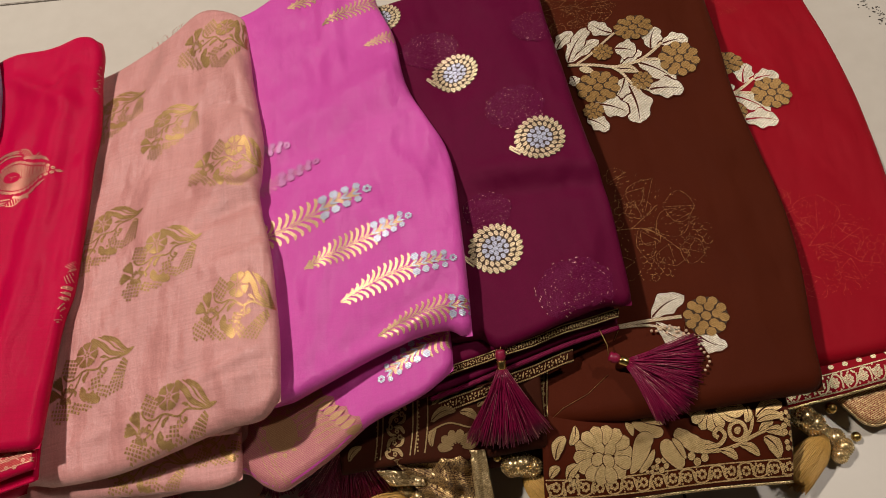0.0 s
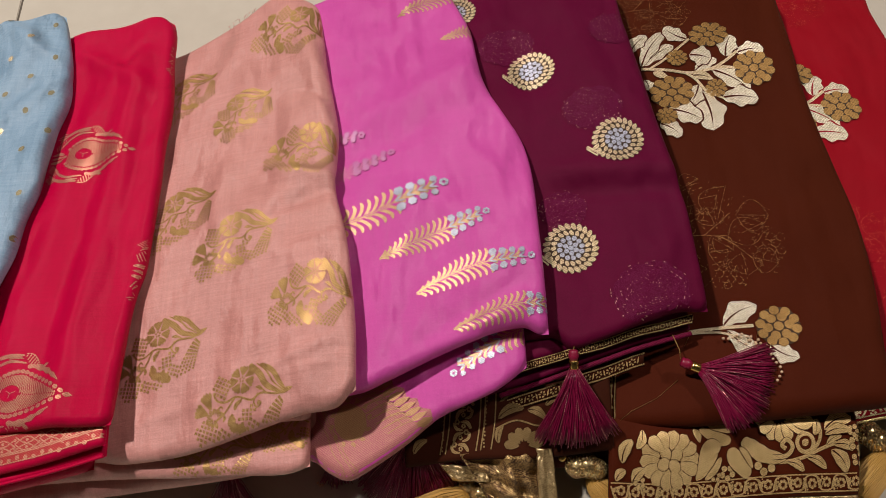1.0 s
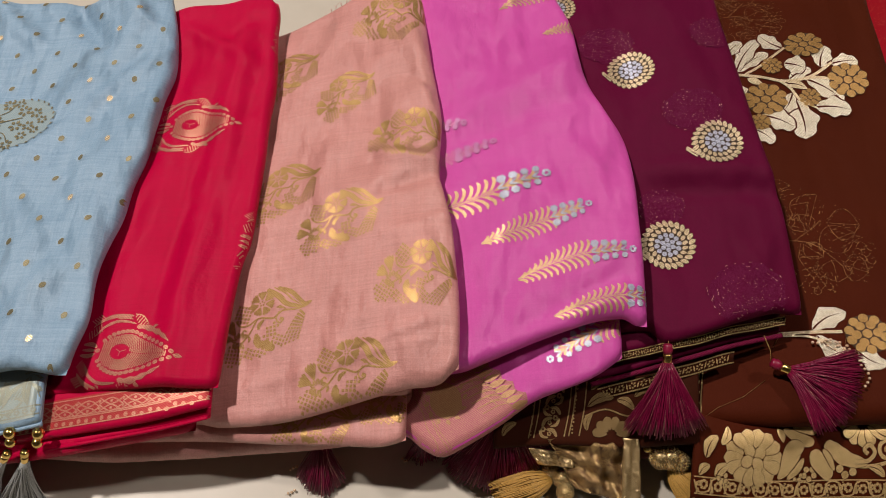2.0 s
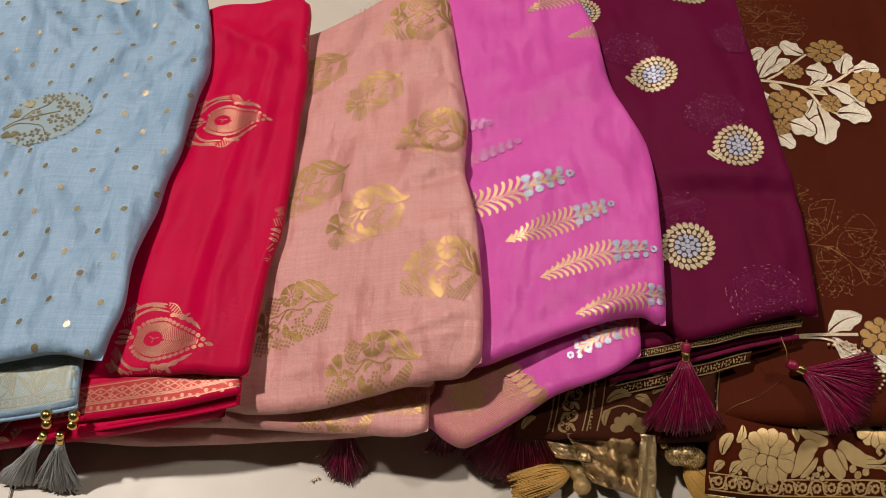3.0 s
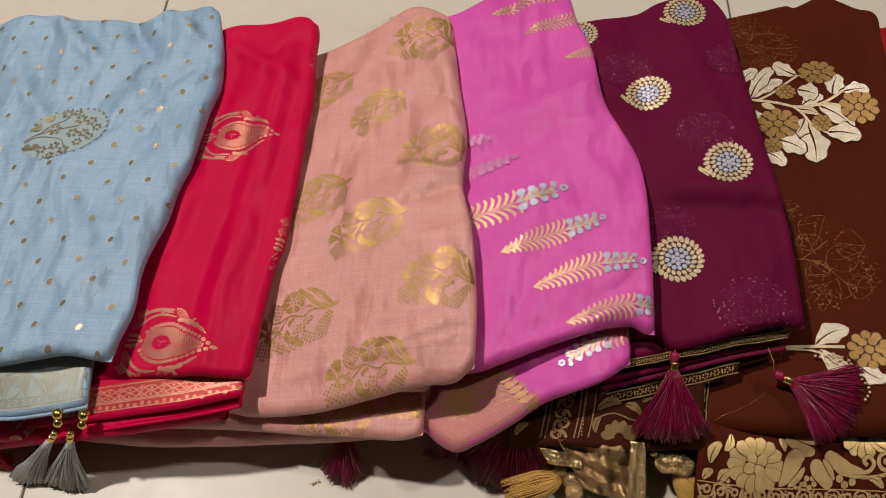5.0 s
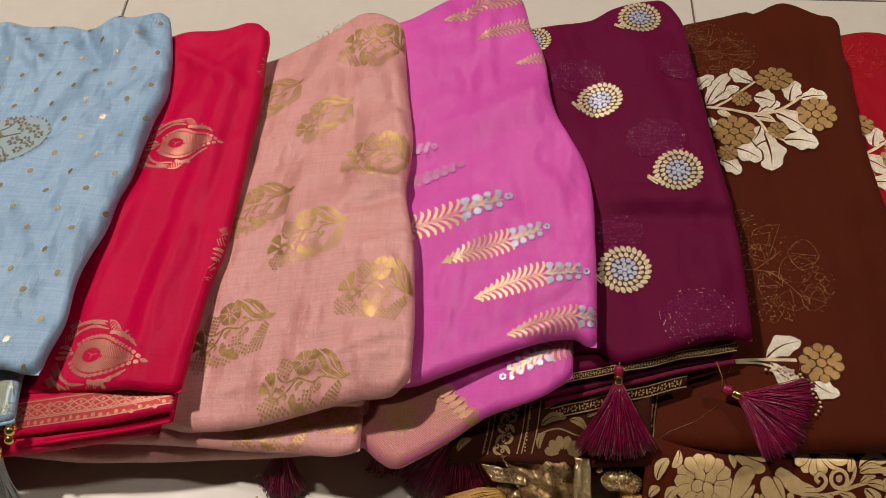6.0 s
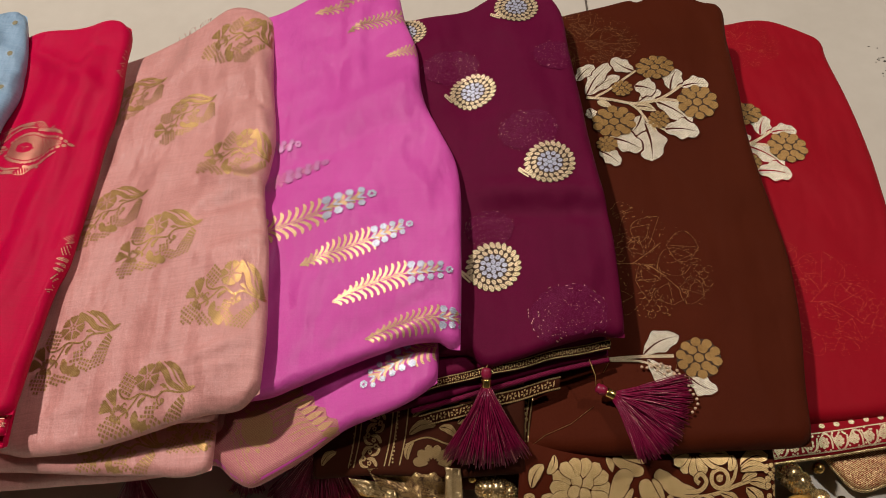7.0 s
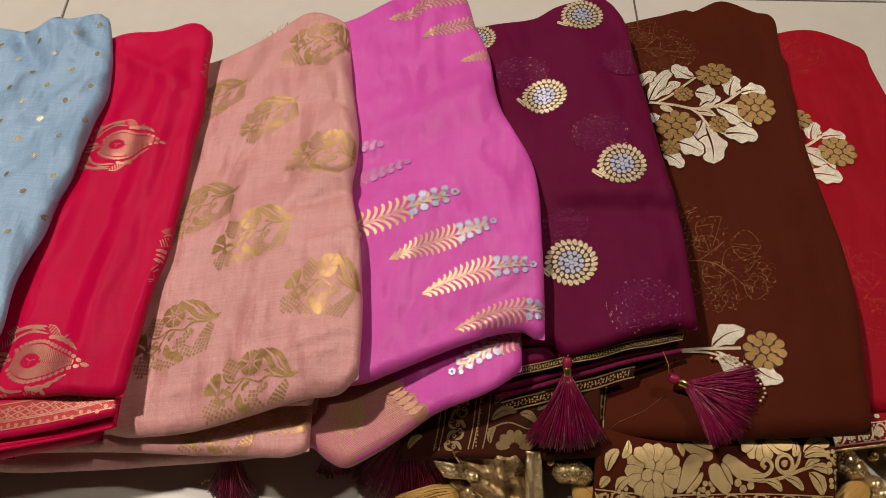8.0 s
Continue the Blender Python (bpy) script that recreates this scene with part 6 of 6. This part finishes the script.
tassel("wine", (0.078, 0.1325, 0.0895), [(0.049, 0.096, 0.060), (0.063, 0.092, 0.062), (0.078, 0.090, 0.063), (0.092, 0.092, 0.063), (0.107, 0.099, 0.062)], WINE_THREAD, 1, 330, head=0.0040, head_mat=HEAD_THREAD, cord=(0.077, 0.148, 0.094))
tassel("wine", (0.162, 0.1300, 0.0815), [(x, y, max(FOLDS["brown"].top(x, max(y, 0.104)) + 0.002, 0.066)) for x, y in ((0.174, 0.091), (0.186, 0.092), (0.199, 0.100), (0.208, 0.117), (0.212, 0.133), (0.211, 0.146))], WINE_THREAD, 2, 360, head=0.0042, head_mat=HEAD_THREAD, cord=(0.146, 0.152, 0.090),
       ends=[(0.190 + (0.024 + 0.0015 * math.sin(i * 5.1)) * math.cos(1.9 - 0.135 * i), 0.128 + (0.024 + 0.0015 * math.sin(i * 5.1)) * math.sin(1.9 - 0.135 * i), FOLDS["brown"].top(0.205, 0.135) + 0.0035) for i in range(18)] + [(0.192 + 0.0022 * i, 0.148 + 0.003 * math.sin(i * 2.1), FOLDS["brown"].top(0.200, 0.148) + 0.003) for i in range(7)])
tassel("wine", (-0.028, 0.112, 0.048), [(-0.070, 0.090, 0.006), (-0.058, 0.074, 0.006), (-0.036, 0.067, 0.007), (-0.012, 0.075, 0.012), (0.008, 0.090, 0.026)], WINE_THREAD, 3, 560, head=0.0045)
tassel("pink", (-0.156, 0.098, 0.034), [(-0.176, 0.078, 0.003), (-0.166, 0.068, 0.003), (-0.152, 0.064, 0.003), (-0.140, 0.075, 0.004)], WINE_THREAD, 4, 240, head=0.0040,
       ends=[(-0.181 + 0.0022 * (i % 9), 0.083 - 0.0019 * i + 0.003 * (i % 3), 0.0016 + 0.0012 * (i % 2)) for i in range(12)])
tassel("pink", (-0.082, 0.106, 0.030), [(-0.098, 0.092, 0.003), (-0.086, 0.087, 0.003), (-0.074, 0.091, 0.003)], WINE_THREAD, 5, 90, head=0.0040,
       ends=[(-0.100 + 0.0017 * i, 0.091 - 0.002 * math.sin(i * 1.1), 0.002) for i in range(8)])
tassel("crimson", (-0.435, 0.085, 0.030), [(-0.424, 0.070, 0.004), (-0.409, 0.066, 0.003), (-0.413, 0.076, 0.004)], RED_THREAD, 6, 80, head=0.004)




def bead_tassel(owner, beads, neck, tips, seed):
    top = tassel(owner, neck, tips, GREY_THREAD, seed, 210, 0.00062, 0.0036, BRASS, None, None, 0.0, 0.0, BRASS, 0.5)
    top["label"] = "grey thread tassel under gold beads"
    way = (Vector(beads[1]) - Vector(beads[0]))
    for i in range(2):
        bm = bmesh.new()
        bmesh.ops.create_uvsphere(bm, u_segments=16, v_segments=10, radius=0.0040 - 0.0002 * i, matrix=Matrix.Translation(Vector(beads[0]) + way * i))
        part("bead", bm, BRASS, top, "round gold bead" if i == 0 else "")


bead_tassel("blue", ((-0.3507, 0.0875, 0.0785), (-0.3527, 0.0839, 0.0705)), (-0.3621, 0.0758, 0.0555), [(-0.4107, 0.0619, 0.005), (-0.3991, 0.0565, 0.004), (-0.3845, 0.0586, 0.004)], 11)
bead_tassel("blue", ((-0.3322, 0.0872, 0.0785), (-0.3355, 0.0837, 0.0700)), (-0.3485, 0.0757, 0.0545), [(-0.3845, 0.0586, 0.005), (-0.3648, 0.0535, 0.004), (-0.3477, 0.0557, 0.005)], 12)


def gold_tassel(owner, neck, end, wide, seed, strands=330):
    """A fat pear-shaped tassel: a soft core wrapped in long silk strands."""
    rnd = random.Random(seed)
    neck, end = Vector(neck), Vector(end)
    way = (end - neck).normalized()
    ln = (end - neck).length
    a = way.cross(Vector((0, 0, 1))).normalized()
    b = a.cross(way)
    shape = lambda s: wide * (0.30 + 0.70 * min(1.0, s / 0.38) ** 0.6 + 0.10 * s)
    core = bmesh.new()
    lathe(core, neck, way, [(ln * s, 0.86 * shape(s)) for s in (0.0, 0.06, 0.14, 0.26, 0.4, 0.6, 0.8, 0.92)], 18)
    for v in core.verts:
        v.co.z = max(v.co.z, 0.0015)
    top = part("tassel", core, GOLD_THREAD, SAREE[owner], "thick golden silk tassel")
    bm = bmesh.new()
    for i in range(strands):
        t = 6.2832 * rnd.random()
        k = rnd.uniform(0.90, 1.03)
        far = rnd.uniform(0.92, 1.08)
        sway = rnd.uniform(-0.25, 0.25)
        pts = []
        for j in range(9):
            s = far * j / 8
            r = shape(s) * k
            ang = t + sway * s
            p = neck + way * ln * s + (a * math.cos(ang) + b * math.sin(ang)) * r
            p.z = max(p.z, 0.0008)
            pts.append(p)
        tube(bm, pts, 0.00048, 3, 0.6)
    part("skirt", bm, GOLD_THREAD, top)["kind"] = "stuff"
    return top


def glitter_cap(owner, spots, seed):
    """A padded ornament covered with tiny metal beads."""
    rnd = random.Random(seed)
    bm = bmesh.new()
    for c, r in spots:
        ball(bm, c, r * 0.92, 14)
        n = 150
        for i in range(n):
            z = 1 - 2 * (i + 0.5) / n
            t = 2.39996 * i
            q = math.sqrt(1 - z * z)
            d = Vector((q * math.cos(t), q * math.sin(t), z))
            bmesh.ops.create_icosphere(bm, subdivisions=1, radius=0.00072 * rnd.uniform(0.8, 1.2), matrix=Matrix.Translation(Vector(c) + d * r * 0.97))
    return part("beaded_cap", bm, BEADING, SAREE[owner], "ornament covered in tiny gold beads")


gold_tassel("brown", (0.304, 0.083, 0.013), (0.274, 0.057, 0.011), 0.0105, 21)
glitter_cap("brown", (((0.291, 0.097, 0.020), 0.0088), ((0.297, 0.092, 0.018), 0.0085)), 1)
glitter_cap("brown", (((0.305, 0.088, 0.010), 0.0062), ((0.313, 0.083, 0.009), 0.0068), ((0.317, 0.076, 0.0085), 0.0068), ((0.313, 0.071, 0.0075), 0.0060)), 2)
gold_tassel("brown", (0.089, 0.078, 0.026), (0.122, 0.047, 0.013), 0.0115, 22)
glitter_cap("brown", (((0.080, 0.083, 0.036), 0.0080), ((0.087, 0.083, 0.036), 0.0085), ((0.093, 0.081, 0.034), 0.0075)), 3)
gold_tassel("brown", (0.006, 0.074, 0.014), (-0.033, 0.062, 0.010), 0.0105, 23)
glitter_cap("brown", (((0.006, 0.080, 0.016), 0.0060), ((0.014, 0.074, 0.014), 0.0068), ((0.016, 0.065, 0.012), 0.0064)), 4)


def gold_bead(owner, c, r):
    bm = bmesh.new()
    bmesh.ops.create_uvsphere(bm, u_segments=18, v_segments=12, radius=r, matrix=Matrix.Translation(c))
    part("bead", bm, BRASS, SAREE[owner], "round gold bead")


gold_bead("red", (0.313, 0.102, 0.018), 0.0042)
gold_bead("red", (0.330, 0.083, 0.005), 0.0036)
gold_bead("brown", (0.022, 0.082, 0.026), 0.0030)
gold_bead("brown", (0.070, 0.088, 0.042), 0.0030)


def crumpled_end():
    """Crumpled gold brocade corner with its shiny woven tape, hanging to the floor."""
    def sheet(name, corners, mat, label, amp, seed, nx=30, ny=18):
        bm = bmesh.new()
        rnd = random.Random(seed)
        ph = [rnd.uniform(0, 6.28) for _ in range(4)]
        a, b, c, d = [Vector(p) for p in corners]
        tops, lows = [], []
        for i in range(nx + 1):
            for j in range(ny + 1):
                u, v = i / nx, j / ny
                p = a.lerp(b, u).lerp(d.lerp(c, u), v)
                w = amp * (math.sin(9 * u + 4 * v + ph[0]) + 0.6 * math.sin(17 * v - 6 * u + ph[1]) + 0.4 * math.sin(23 * u + ph[2]))
                tops.append(bm.verts.new(p + Vector((0.3 * w, -0.5 * w, w))))
                lows.append(bm.verts.new(p + Vector((0.3 * w, -0.5 * w, w - 0.0015))))
        for i in range(nx):
            for j in range(ny):
                k = i * (ny + 1) + j
                bm.faces.new((tops[k], tops[k + 1], tops[k + ny + 2], tops[k + ny + 1]))
                bm.faces.new((lows[k], lows[k + ny + 1], lows[k + ny + 2], lows[k + 1]))
        rim = [i * (ny + 1) for i in range(nx + 1)] + [nx * (ny + 1) + j for j in range(1, ny + 1)] + [i * (ny + 1) + ny for i in range(nx - 1, -1, -1)] + list(range(ny - 1, 0, -1))
        for i in range(len(rim)):
            m, n = rim[i], rim[(i + 1) % len(rim)]
            bm.faces.new((tops[m], lows[m], lows[n], tops[n]))
        bmesh.ops.recalc_face_normals(bm, faces=bm.faces)
        return part(name, bm, mat, SAREE["brown"], label)
    sheet("crumpled_corner", ((0.000, 0.094, 0.046), (0.058, 0.092, 0.050), (0.058, 0.055, 0.018), (0.022, 0.066, 0.020)), GOLDBROCADE, "crumpled gold brocade corner", 0.0030, 3, 44, 30)
    sheet("woven_tape", ((0.052, 0.092, 0.053), (0.062, 0.091, 0.054), (0.066, 0.050, 0.022), (0.053, 0.051, 0.021)), SILVERY, "shiny gold woven tape", 0.0006, 5, 10, 30)
    sheet("woven_tape", ((-0.012, 0.089, 0.040), (0.018, 0.086, 0.036), (0.020, 0.078, 0.030), (-0.004, 0.080, 0.030)), SILVERY, "shiny gold woven tape", 0.0010, 7, 24, 8)


crumpled_end()


def floor_flecks():
    """Dark dry flecks lying on the tiles."""
    rnd = random.Random(14)
    bm = bmesh.new()
    for cx, cy, n, wide in ((0.483, 0.494, 12, 0.004), (0.4935, 0.482, 22, 0.004), (0.494, 0.468, 7, 0.003), (0.481, 0.516, 10, 0.006), (0.49, 0.50, 5, 0.02)):
        for i in range(n):
            x, y, t = cx + rnd.gauss(0, wide * 0.6), cy + rnd.gauss(0, wide), rnd.uniform(0, 6.28)
            a, b, h = rnd.uniform(0.0006, 0.0018), rnd.uniform(0.0004, 0.0009), rnd.uniform(0.0004, 0.0009)
            vs = [bm.verts.new((x + a * math.cos(t + k * 1.2566) * rnd.uniform(0.7, 1.2), y + b * math.sin(t + k * 1.2566), 0.0002)) for k in range(5)]
            top = bm.verts.new((x, y, h))
            for k in range(5):
                bm.faces.new((vs[k], vs[(k + 1) % 5], top))
    tagged(part("floor_flecks", bm, gloss("dry_flecks", (0.06, 0.05, 0.04), 0.9)), "scattered dark dry flecks on the tiles", "debris", kind="stuff")


floor_flecks()


def loose_threads():
    """Frayed ends at the back of the peach cloth and hairs on the dark cloth."""
    rnd = random.Random(31)
    f = FOLDS["peach"]
    bm = bmesh.new()
    for i in range(14):
        x = -0.172 + 0.028 * rnd.random()
        y = f.back(x) - 0.003
        z = f.top(x, y)
        a = rnd.uniform(0.6, 2.4)
        ln = rnd.uniform(0.0015, 0.0045)
        tube(bm, [(x, y, z - 0.001), (x + ln * 0.5 * math.cos(a), y + ln * 0.5 * math.sin(a), z + 0.003), (x + ln * math.cos(a + 0.5), y + ln * math.sin(a + 0.5), z + 0.001)], 0.00016, 3)
    part("frayed_edge", bm, PEACH, SAREE["peach"], "frayed peach threads")["kind"] = "stuff"
    g = FOLDS["brown"]
    for pts in (((0.150, 0.128), (0.135, 0.118), (0.118, 0.112), (0.108, 0.106)), ((0.205, 0.150), (0.210, 0.163), (0.219, 0.170)), ((0.158, 0.150), (0.163, 0.158), (0.160, 0.168), (0.152, 0.172))):
        bm = tube(bmesh.new(), [(x, y, g.top(x, y) + 0.0008) for x, y in pts], 0.00018, 3)
        part("loose_thread", bm, BERRY, SAREE["brown"])


loose_threads()
